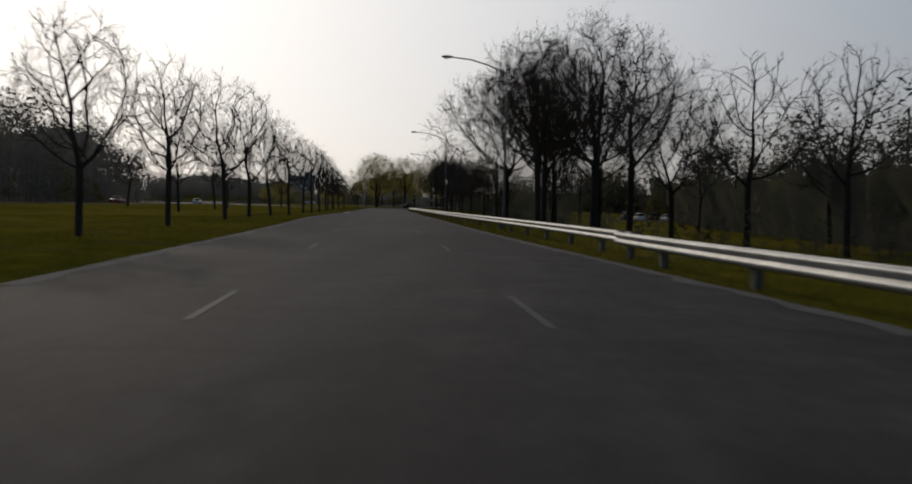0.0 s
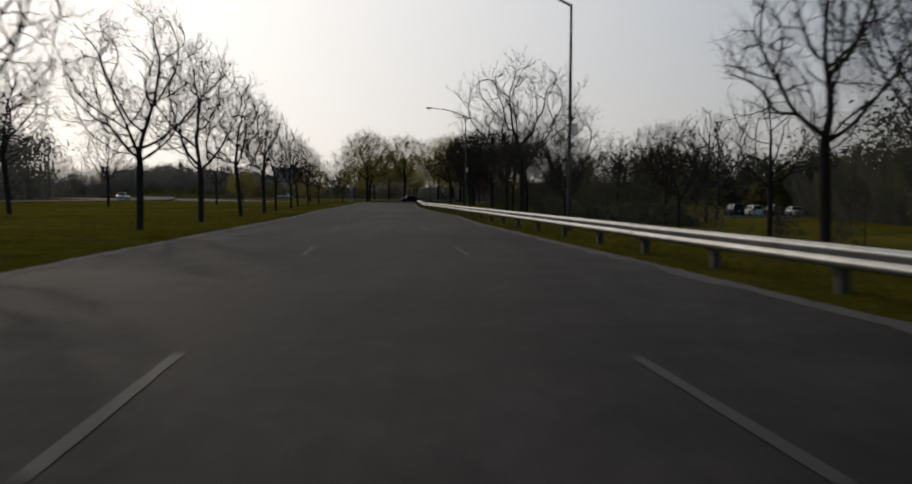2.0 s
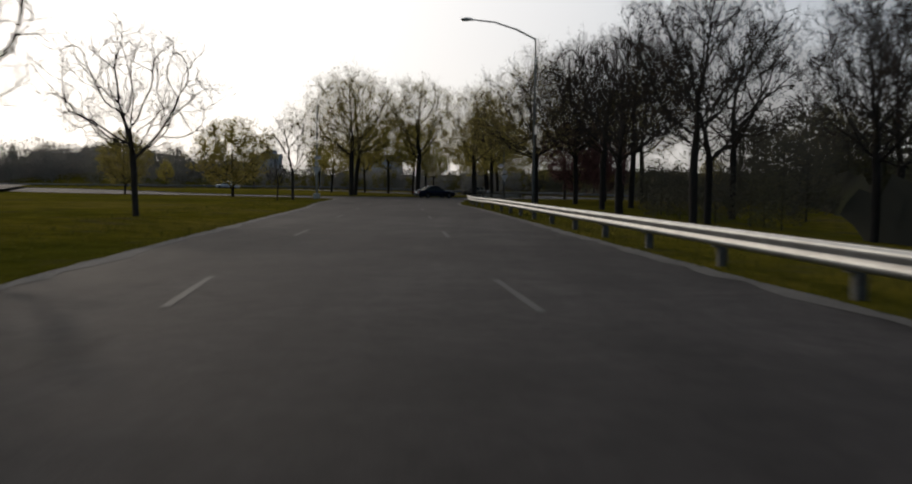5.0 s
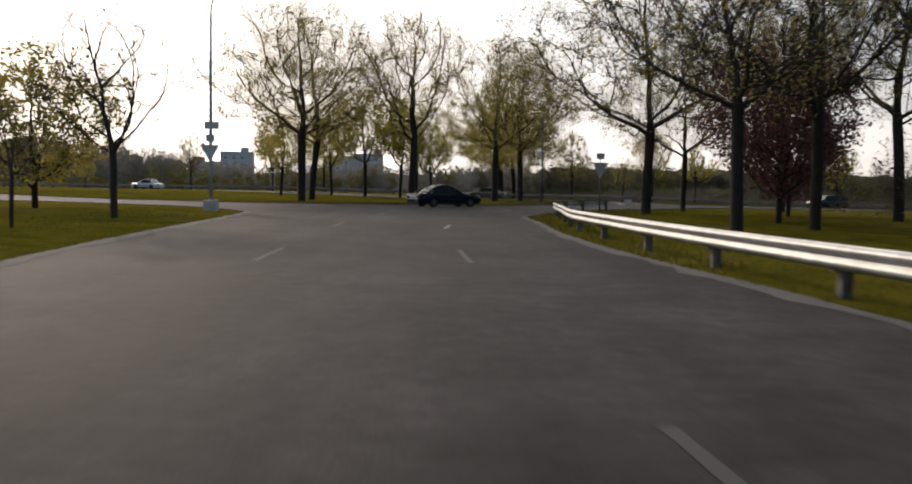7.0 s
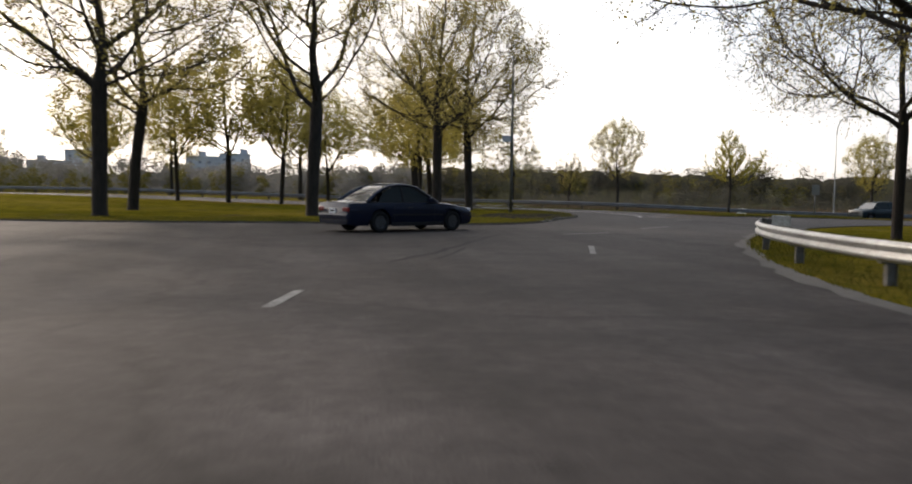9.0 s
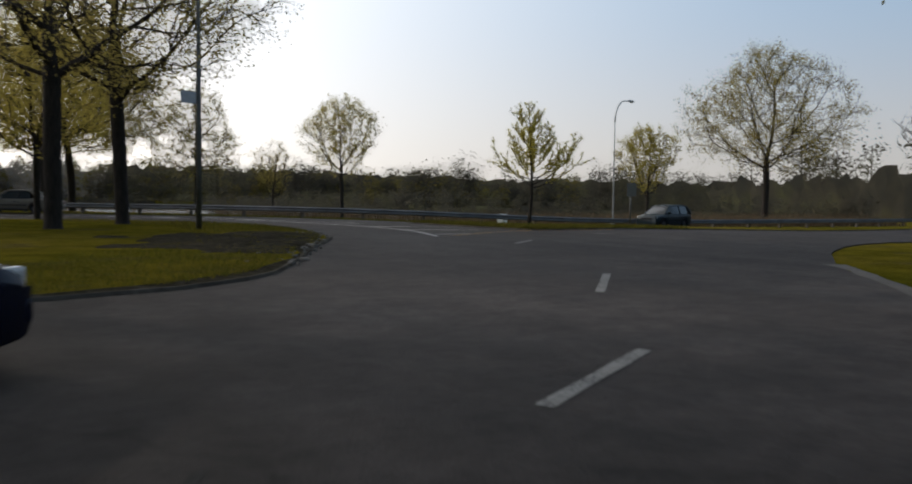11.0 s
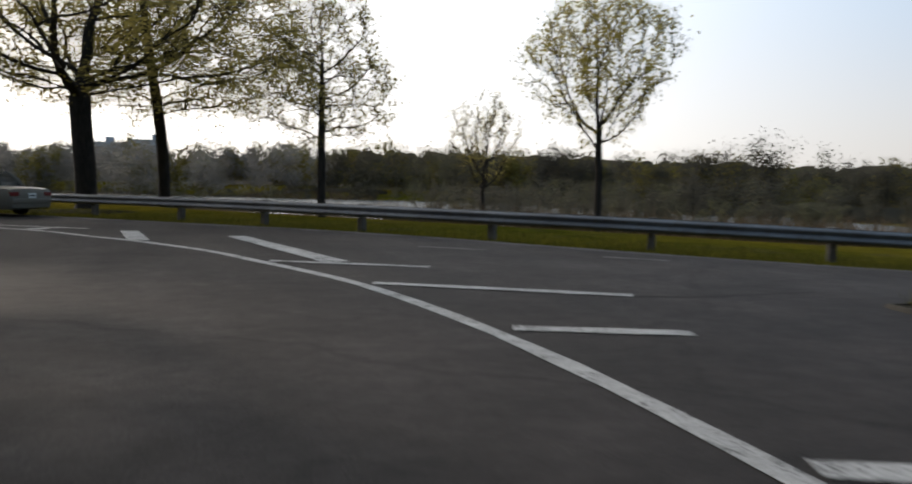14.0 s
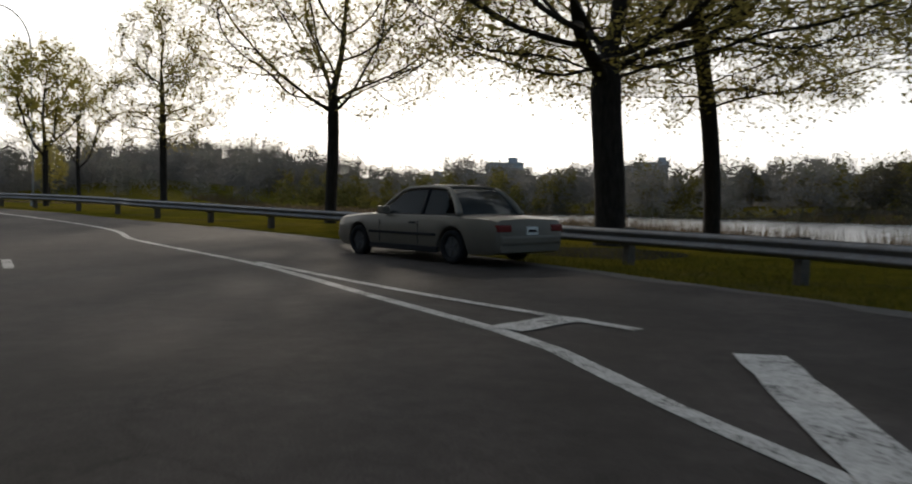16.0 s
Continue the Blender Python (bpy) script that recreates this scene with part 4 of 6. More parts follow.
def make_tree(name, seed, h, spec, bark, leaf=None, per_twig=0, leaf_size=0.07, spread=0.12):
    rng = np.random.default_rng(seed)
    P, par = branch_out(rng, h, spec)
    n = len(P)
    kids = [[] for _ in range(n)]
    for i in range(1, n):
        kids[par[i]].append(i)
    e = spec.get("pipe", 1.95)
    area = np.zeros(n)
    for i in range(n - 1, -1, -1):
        area[i] = max(1.0, sum(area[k] for k in kids[i]))
    R = area ** (1 / e)
    R *= spec["r"] * h / R[0]
    R = np.maximum(R, spec.get("thin", 0.006))
    root = empty(name)
    V, F, V2, F2, twigs = [], [], [], [], []
    lift = 0.12 + spec.get("lift", 0.1)
    starts = [(0, None)]
    while starts:
        i, p = starts.pop()
        chain = [] if p is None else [p]
        chain.append(i)
        while kids[chain[-1]]:
            ks = sorted(kids[chain[-1]], key=lambda k: -area[k])
            starts += [(k, chain[-1]) for k in ks[1:]]
            chain.append(ks[0])
        Q = P[chain].copy()
        for _ in range(2):
            Q[1:-1] = 0.5 * Q[1:-1] + 0.25 * (Q[:-2] + Q[2:])
        rad = [float(R[k]) for k in chain]
        if p is not None:
            rad[0] = min(rad[0], rad[1] * 1.25)
        pts = [Vector(q) for q in Q]
        big = max(rad)
        if p is None:
            pts.insert(1, pts[0].lerp(pts[1], 0.45))
            rad = [rad[0] * 1.9, rad[0] * 1.18] + rad[1:]
        for a in range(1, len(pts)):
            d = (pts[a] - pts[a - 1]).normalized()
            if a == len(pts) - 1:
                twigs.append((pts[a], d, spec.get("spray", 3)))
            if rad[a] > spec.get("bare", 0.0052) * h:
                continue
            for _ in range(rng.poisson(spec.get("lets", 0.9))):
                # a branchlet in two bends, with twigs along it
                u = d.orthogonal().normalized()
                t = rng.uniform(0, 6.283)
                u = u * math.cos(t) + d.cross(u) * math.sin(t)
                w = (d * 0.75 + u * rng.uniform(0.45, 1.0) + Vector((0, 0, lift))).normalized()
                ln = spec.get("let", 0.085) * h * rng.uniform(0.45, 1.25)
                q = [pts[a], pts[a] + w * ln * 0.5]
                w = (w + Vector(rng.normal(size=3)) * 0.22 + Vector((0, 0, lift))).normalized()
                q.append(q[1] + w * ln * 0.5)
                r = min(rad[a] * 0.7, spec.get("thin", 0.006) * 1.7)
                tube(V2, F2, q, [r, r * 0.75, r * 0.5], 3, cap=False)
                twigs += [(q[0].lerp(q[1], rng.uniform(0.5, 1)), w, 1), (q[1].lerp(q[2], rng.uniform(0.2, 0.8)), w, 2), (q[2], w, 2)]
        if big > 0.0055 * h:
            tube(V, F, pts, rad, 9 if p is None else 6)
        elif big > 0.0025 * h:
            tube(V2, F2, pts, rad, 4, cap=False)
        else:
            keep = list(range(0, len(pts), 2))
            if keep[-1] != len(pts) - 1:
                keep.append(len(pts) - 1)
            tube(V2, F2, [pts[k] for k in keep], [rad[k] for k in keep], 3, cap=False)
    V3, F3 = [], []
    tl = spec.get("twig", 0.055) * h
    for q, d, count in twigs:
        for _ in range(count):
            w = (d * 0.8 + Vector(rng.normal(size=3)) * 0.5 + Vector((0, 0, lift))).normalized()
            ln = tl * rng.uniform(0.5, 1.25)
            u = w.orthogonal().normalized() * spec.get("thin", 0.006)
            x = w.cross(u)
            b = len(V2)
            end = q + w * ln
            V2 += [q + u, q - u * 0.5 + x * 0.87, q - u * 0.5 - x * 0.87, end]
            F2 += [(b, b + 1, b + 3), (b + 1, b + 2, b + 3)]
            if leaf is None:
                continue
            for _ in range(per_twig):
                c = q + w * ln * rng.uniform(0.25, 1.1) + Vector(rng.normal(size=3)) * spread
                a = leaf_size * rng.uniform(0.55, 1.35)
                g = Vector(rng.normal(size=3)).normalized()
                s = g.orthogonal().normalized()
                s = (s * math.cos(rng.uniform(0, 6)) + g.cross(s) * math.sin(rng.uniform(0, 6))).normalized()
                b = len(V3)
                V3 += [c - g * a, c + s * a * 0.5 + g * a * 0.1, c + g * a, c - s * a * 0.55 - g * a * 0.05]
                F3.append((b, b + 1, b + 2, b + 3))
    link_mesh("trunk", V, F, bark, root, smooth=True)
    link_mesh("crown", V2, F2, bark, root)
    if V3:
        link_mesh("foliage", V3, F3, leaf, root)
    return root


def spire_tree(name, seed, h, bark, leaf):
    """A young tree with one leader, limbs that bend upwards and short leafy spurs all along them."""
    rng = np.random.default_rng(seed)
    root = empty(name)
    V, F, V2, F2, V3, F3 = [], [], [], [], [], []
    stem = [Vector((0.02 * h * math.sin(5 * f), 0.012 * h * math.sin(7 * f + 1) - 0.012 * h * math.sin(1), f * h - 0.25 * (f == 0))) for f in np.linspace(0, 1, 15)]
    tube(V, F, stem, [0.024 * h] + [max(0.005, 0.0145 * h * (1 - f) ** 0.9) for f in np.linspace(0.05, 1, 14)], 9)
    shoots = [(stem[8:], 0.012)]

    def limb(z, az, reach, slope, bend, thick):
        k = z * 14
        p = stem[int(k)].lerp(stem[int(k) + 1], k - int(k))
        pts, n = [p], 9
        for i in range(n):
            a = slope + bend * (i / n) ** 1.3 + rng.normal() * 0.09
            az += rng.normal() * 0.10
            p = p + Vector((math.cos(az) * math.cos(a), math.sin(az) * math.cos(a), math.sin(a))) * reach / n
            pts.append(p)
        rad = [thick * (1 - 0.75 * i / n) for i in range(n + 1)]
        tube(V if thick > 0.012 else V2, F if thick > 0.012 else F2, pts, rad, 6)
        shoots.append((pts[2:], thick * 0.5))
        return pts

    n = 44
    for i in range(n):
        f = i / (n - 1)
        z = 0.31 + 0.63 * f
        r = float(np.interp(z, [0.30, 0.36, 0.43, 0.52, 0.70, 0.86, 0.96], [0.36, 0.37, 0.25, 0.21, 0.18, 0.12, 0.05])) * h * rng.uniform(0.75, 1.15)
        pts = limb(z, i * 2.4 + rng.normal() * 0.25, r * 1.25, 0.30 + 0.5 * f, 0.85 - 0.25 * f, 0.0042 * h * (1 - 0.55 * f))
        if r > 0.75:
            for k in (3, 4, 5, 7):
                d = (pts[k] - pts[k - 1]).normalized()
                w = (d + Vector(rng.normal(size=3)) * 0.5 + Vector((0, 0, 0.55))).normalized() * r * 0.45
                q = [pts[k], pts[k] + w * 0.5, pts[k] + w + Vector((0, 0, 0.08))]
                tube(V2, F2, q, [0.011, 0.008, 0.005], 4)
                shoots.append((q, 0.006))
    # one strong low limb turns up into a second leader
    side = limb(0.33, 0.05, 0.50 * h, 0.50, 0.80, 0.0062 * h)
    for k in range(4, 10):
        for sgn in (-1, 1):
            w = Vector((sgn * 0.55 + rng.normal() * 0.2, rng.normal() * 0.6, 0.75)).normalized() * rng.uniform(0.35, 0.7)
            q = [side[k], side[k] + w * 0.5, side[k] + w + Vector((0, 0, 0.06))]
            tube(V2, F2, q, [0.010, 0.007, 0.004], 4)
            shoots.append((q, 0.006))
    for pts, thick in shoots:
        for a, b in zip(pts, pts[1:]):
            d = (b - a)
            for _ in range(max(1, int(d.length / 0.034 + rng.random()))):
                p = a.lerp(b, rng.random())
                u = d.normalized().orthogonal().normalized()
                t = rng.uniform(0, 6.283)
                u = u * math.cos(t) + d.normalized().cross(u) * math.sin(t)
                w = (d.normalized() * 0.55 + u * 0.8 + Vector((0, 0, 0.5))).normalized()
                ln = rng.uniform(0.04, 0.20)
                tube(V2, F2, [p, p + w * ln], [0.0045, 0.0025], 3, cap=False)
                for _ in range(rng.integers(4, 8)):
                    c = p + w * ln * rng.uniform(0.2, 1.1) + Vector(rng.normal(size=3)) * 0.018
                    s = rng.uniform(0.016, 0.038)
                    g = (Vector(rng.normal(size=3)) + w * 0.6).normalized()
                    e = g.orthogonal().normalized()
                    q = rng.uniform(0, 6.283)
                    e = e * math.cos(q) + g.cross(e) * math.sin(q)
                    k = len(V3)
                    V3 += [c - g * s, c + e * s * 0.55, c + g * s, c - e * s * 0.55]
                    F3.append((k, k + 1, k + 2, k + 3))
    link_mesh("trunk", V, F, bark, root, smooth=True)
    link_mesh("crown", V2, F2, bark, root)
    link_mesh("foliage", V3, F3, leaf, root)
    return root


TREES = {}


def plant(kind, x, y, h, label, group="", yaw=None, z=None, sx=1.0):
    """A copy of a tree at a place, of a height h; the first one of a kind is the original itself."""
    make, base_h = KINDS[kind]
    rr = random.Random(int(x * 31 + y * 17))
    z = ground_z(x, y) if z is None else z
    k = h / base_h
    m = Matrix.Translation((x, y, z)) @ pose(0, 0, 0, rr.uniform(-1, 1), rr.uniform(-1, 1), rr.uniform(0, 360) if yaw is None else yaw) @ Matrix.Diagonal((k * sx, k * sx, k, 1))
    if kind not in TREES:
        TREES[kind] = make()
        TREES[kind].matrix_basis = m
        ob = TREES[kind]
        ob["base"] = 1
    else:
        src = TREES[kind]
        ob = copy_thing(src, m)
        ob.matrix_basis = m
    if "base" in ob:
        del ob["base"]
    tagged(ob, label, "tree", group)
    return ob


DOME = [(0.30, 0.06), (0.42, 0.28), (0.55, 0.37), (0.72, 0.36), (0.88, 0.25), (1.0, 0.06)]
FAN = [(0.30, 0.04), (0.45, 0.17), (0.65, 0.30), (0.82, 0.31), (0.94, 0.2), (1.0, 0.05)]
EGG = [(0.26, 0.07), (0.38, 0.21), (0.52, 0.25), (0.70, 0.21), (0.88, 0.13), (1.0, 0.03)]


def street(wide, trunk, buds=520, **kw):
    """A young bare street tree that forks low into a round crown."""
    s = dict(profile=[(z, r * wide) for z, r in DOME], trunk=trunk, buds=buds, step=0.19, r=0.0165, pipe=2.15, lift=0.06, wild=0.24, twig=0.05, let=0.08, lets=0.75, spray=3, thin=0.0052, lobes=0.2)
    s.update(kw)
    return s


def shade(profile, wide, trunk, buds=900, step=0.4, **kw):
    """A large shade tree."""
    s = dict(profile=[(z, r * wide) for z, r in profile], trunk=trunk, buds=buds, step=step, r=0.0165, lift=0.04, wild=0.22, twig=0.038, let=0.065, lets=1.15, spray=3, thin=0.0075, lobes=0.24)
    s.update(kw)
    return s


SPREAD = [(0.30, 0.12), (0.38, 0.40), (0.52, 0.46), (0.70, 0.38), (0.88, 0.24), (1.0, 0.05)]
BUSH = [(0.12, 0.10), (0.28, 0.33), (0.50, 0.45), (0.72, 0.42), (0.90, 0.26), (1.0, 0.06)]

KINDS = {
    "vase1": (lambda: make_tree("tree", 11, 7.5, street(1.12, 0.24, 520), M_BARK), 7.5),
    "vase2": (lambda: make_tree("tree", 12, 7.5, street(0.76, 0.33), M_BARK), 7.5),
    "vase3": (lambda: make_tree("tree", 13, 7.5, street(0.92, 0.27), M_BARK), 7.5),
    "vase4": (lambda: make_tree("tree", 14, 7.5, street(0.82, 0.38, lean=0.06), M_BARK), 7.5),
    "grove1": (lambda: make_tree("tree", 21, 13, shade(DOME, 1.10, 0.24, 900, 0.36, lift=0.12, lets=1.7), M_BARK2, M_BUD, 1, 0.045, 0.12), 13),
    "grove2": (lambda: make_tree("tree", 22, 13, shade(DOME, 1.25, 0.27, 900, 0.36, lift=0.12, lets=1.7), M_BARK2, M_BUD, 1, 0.045, 0.12), 13),
    "grove3": (lambda: make_tree("tree", 23, 13, shade(FAN, 1.05, 0.26, 800, 0.36, lift=0.15, lets=1.7), M_BARK2, M_BUD, 1, 0.045, 0.12), 13),
    "far1": (lambda: make_tree("tree", 24, 12, shade(DOME, 1.0, 0.28, 520, 0.5, thin=0.010, lets=0.6), M_BARK2), 12),
    "far2": (lambda: make_tree("tree", 25, 12, shade(FAN, 1.05, 0.3, 520, 0.5, thin=0.010, lets=0.6), M_BARK2), 12),
    "oak1": (lambda: make_tree("tree", 31, 16, shade(SPREAD, 0.95, 0.33, 950, r=0.018), M_BARK2, M_LEAF, 5, 0.054, 0.2), 16),
    "oak2": (lambda: make_tree("tree", 32, 16, shade(DOME, 0.92, 0.34, 820, lift=0.1), M_BARK2, M_LEAF, 5, 0.054, 0.2), 16),
    "oak3": (lambda: make_tree("tree", 33, 16, shade(FAN, 0.92, 0.33, 720, lift=0.12), M_BARK2, M_LEAF, 5, 0.054, 0.2), 16),
    "sparse": (lambda: make_tree("tree", 39, 13, shade(SPREAD, 0.92, 0.30, 900, 0.35, lift=0.02, lets=1.6), M_BARK2, M_LEAF, 1, 0.052, 0.16), 13),
    "shore": (lambda: make_tree("tree", 35, 14, shade([(0.30, 0.10), (0.40, 0.31), (0.55, 0.39), (0.75, 0.35), (0.9, 0.22), (1.0, 0.05)], 1.0, 0.33, 820, 0.34, lift=0.03), M_BARK2, M_LEAF, 5, 0.058, 0.18), 14),
    "oak4": (lambda: make_tree("tree", 36, 16, shade(SPREAD, 1.0, 0.29, 820, 0.38, lift=0.08, r=0.021, wild=0.32), M_BARK2, M_LEAF, 6, 0.058, 0.17), 16),
    "oak5": (lambda: make_tree("tree", 37, 14.5, shade(SPREAD, 0.92, 0.78, 860, 0.36, lift=-0.06, lean=0.006, r=0.0165, wild=0.32), M_BARK2, M_LEAF, 6, 0.058, 0.17), 14.5),
    "oak6": (lambda: make_tree("tree", 38, 14, shade(SPREAD, 1.12, 0.30, 950, 0.36, lift=-0.03, lets=1.5), M_BARK2, M_LEAF, 2, 0.05, 0.2), 14),
    "gold": (lambda: make_tree("tree", 34, 11, shade(DOME, 0.95, 0.30, 560, 0.33, lift=0.08), M_BARK2, M_LEAF_Y, 4, 0.085, 0.2), 11),
    "mid1": (lambda: make_tree("tree", 41, 9.5, shade(EGG, 1.15, 0.6, 480, 0.26, lift=0.1, thin=0.007), M_BARK2, M_LEAF, 4, 0.054, 0.12), 9.5),
    "mid2": (lambda: make_tree("tree", 42, 9, shade(FAN, 0.95, 0.3, 420, 0.26, lift=0.16, thin=0.007), M_BARK2, M_LEAF_Y, 5, 0.07, 0.12), 9),
    "mid3": (lambda: make_tree("tree", 43, 9, shade(FAN, 1.0, 0.27, 480, 0.25, lift=0.18, thin=0.007), M_BARK2, M_LEAF_Y, 3, 0.068, 0.12), 9),
    "small1": (lambda: make_tree("tree", 51, 6.5, shade(FAN, 0.9, 0.3, 380, 0.19, lift=0.22, wild=0.2, thin=0.006), M_BARK2, M_LEAF, 1, 0.055, 0.1), 6.5),
    "spire": (lambda: spire_tree("tree", 64, 5.6, M_BARK2, M_LEAF_G), 5.6),
    "low": (lambda: make_tree("tree", 71, 8, shade(BUSH, 0.95, 0.13, 620, 0.24, lift=0.08, thin=0.007), M_BARK2, M_LEAF, 3, 0.085, 0.15), 8),
    "yellow": (lambda: make_tree("tree", 72, 9, shade(EGG, 1.1, 0.3, 420, 0.27, lift=0.1, thin=0.008), M_BARK2, M_LEAF_Y, 3, 0.09, 0.16), 9),
    "redbud": (lambda: make_tree("tree", 73, 8, shade(BUSH, 0.95, 0.16, 620, 0.24, lift=0.08, thin=0.008), M_BARK2, M_RED, 3, 0.085, 0.15), 8),
}

BARE = "bare grey-brown roadside tree on the lawn, no leaves"
for i, (x, y, h) in enumerate([(7.3, -139, 7.0), (5.2, -125, 8.4), (4.0, -116, 8.0), (3.5, -108.3, 7.2), (3.1, -100.5, 7.6), (1.9, -89.5, 7.4), (0.8, -80.3, 7.8), (-0.3, -70.4, 7.6), (-1.1, -62.2, 7.4), (-2.6, -53, 6.6), (-4.2, -40.8, 7.0), (-6.8, -26, 7.2), (-7.5, -17, 7.0), (-8.4, -5.6, 6.5), (8.6, -149, 6.6)]):
    plant(("vase2", "vase1", "vase3", "vase4")[i % 4], x, y, h, BARE, "bare roadside tree row")
for i, (x, y, h) in enumerate([(-8, -98, 8), (-14, -70, 9), (-22, -40, 8), (-30, -60, 9), (-18, -20, 7)]):
    plant(("vase2", "vase4")[i % 2], x, y, h, BARE, "bare roadside tree row")

GR = "dark leafless tree with dense twigs behind the guard rail"
for i, (x, y, h, k) in enumerate([(22.6, -106.8, 12.5, "grove2"), (25.2, -112.5, 13, "grove1"), (25.5, -102.5, 13.5, "grove3"), (28, -119, 14, "grove1"), (29.5, -107.5, 14, "far2"), (27.2, -97.3, 12, "grove3"), (31.5, -113, 14, "far2"), (38.5, -118, 13, "far1"), (22.0, -95.6, 8.5, "vase2"), (16.0, -67.7, 9.5, "vase1"), (17.9, -75.5, 5.8, "vase3"), (15.8, -51, 8.8, "vase1"), (22.4, -79.5, 4.6, "vase1"), (18.2, -9, 10.8, "grove1"), (12.5, 1.5, 10.5, "grove3"), (30, -70, 9, "far1"), (38, -30, 12, "far2"), (24, -20, 7.5, "grove2"), (32, -37, 10, "grove3"), (44, -14, 13, "far1"), (34, 0, 12, "far1"), (46, -78, 10, "far2"), (55, -62, 10, "far1"), (62, -92, 11, "far2"), (50, -104, 11, "far1"), (21, 3, 11, "grove3"), (16, 11, 12, "grove2"), (27, 12, 13, "grove1"), (11.5, 13, 10, "grove2"), (42, -125, 12, "far2"), (24.3, -119, 12.5, "grove3"), (31, -100.5, 13, "grove2"), (28, -90, 11, "grove3"), (36, -107, 12.5, "grove2")]):
    plant(k, x, y, h, GR, "trees behind the guard rail")

OAK = "tall spreading tree with sparse young leaves on the grass"
for x, y, h, k, sx in [(-12.0, 71.5, 16.5, "oak1", 1.05), (-12.9, 81.8, 16, "oak2", 1.1), (-3.5, 74.7, 15.5, "oak3", 1.15), (4.1, 86.3, 16, "oak1", 1.0), (7.0, 90.6, 15.5, "oak2", 1.05), (-10.2, 103.5, 12.5, "gold", 1.05), (-14.5, 106, 11, "gold", 1.0), (-6.0, 102.5, 11.5, "gold", 0.95), (-27, 131.5, 9, "mid2", 1.1), (-2.3, 100.3, 8.5, "gold", 0.95), (4.6, 98.0, 9.0, "gold", 1.0), (-19.0, 98, 9, "gold", 1.1),
                       (10.2, 52.3, 14.5, "oak6", 1.1), (14.2, 58.8, 11.5, "oak6", 0.85), (8.8, 34.8, 13, "sparse", 0.95), (12.4, 37, 13.5, "grove2", 0.9), (16.3, 32.5, 14, "far1", 1.0), (21, 60, 13, "oak3", 0.9), (13.0, 27, 13, "grove3", 1.0), (20, 45, 14, "oak2", 1.0), (13, 20, 12, "far1", 1.0), (22, 25, 14, "far2", 1.0)]:
    plant(k, x, y, h, OAK, "tall trees at the junction", sx=sx, z=(0.05 + terrain(x, y) if inside(x, y, ISLAND) else None))
plant("redbud", 13.2, 42, 7.5, "small tree in dark pink blossom behind the rail")
plant("redbud", 17.5, 51, 6.5, "small tree in dark pink blossom behind the rail")
plant("vase3", -12.0, 36, 7.3, "bare thin tree on the corner lawn")
plant("vase4", -11.7, 29, 3.2, "small bare sapling on the corner lawn")
plant("low", -20.5, 47.5, 7.8, "broad low tree with young green leaves", sx=1.15)
plant("low", -41, 70, 8.0, "broad low tree with young green leaves")

SH = "lakeside tree with sparse young leaves behind the rail"
for x, y, h, k, sx in [(26.2, 112.3, 8.8, "mid3", 0.95), (25.0, 124, 7.0, "small1", 0.85), (16.1, 114.6, 9.2, "mid1", 1.0), (9.3, 125.8, 14.5, "oak5", 1.2), (7.0, 119.5, 15.0, "oak4", 1.35), (-4.9, 125, 13.5, "shore", 1.05), (-19.4, 132.3, 11.5, "mid1", 1.0), (-46, 152, 10, "small1", 1.1), (42.8, 97.2, 7.0, "mid2", 0.9), (65, 104, 16, "shore", 1.1), (80, 96, 12, "far2", 1.0)]:
    plant(k, x, y, h, SH, "trees along the lake shore", sx=sx)
plant("spire", 23.3, 85.5, 5.5, "young yellow-green tree on the gore island", yaw=-50, z=0.07 + terrain(23.3, 85.5))
for x, y, h in [(-75, 175, 8)]:
    plant("yellow", x, y, h, "small yellow-green tree near the water", "yellow-green trees")


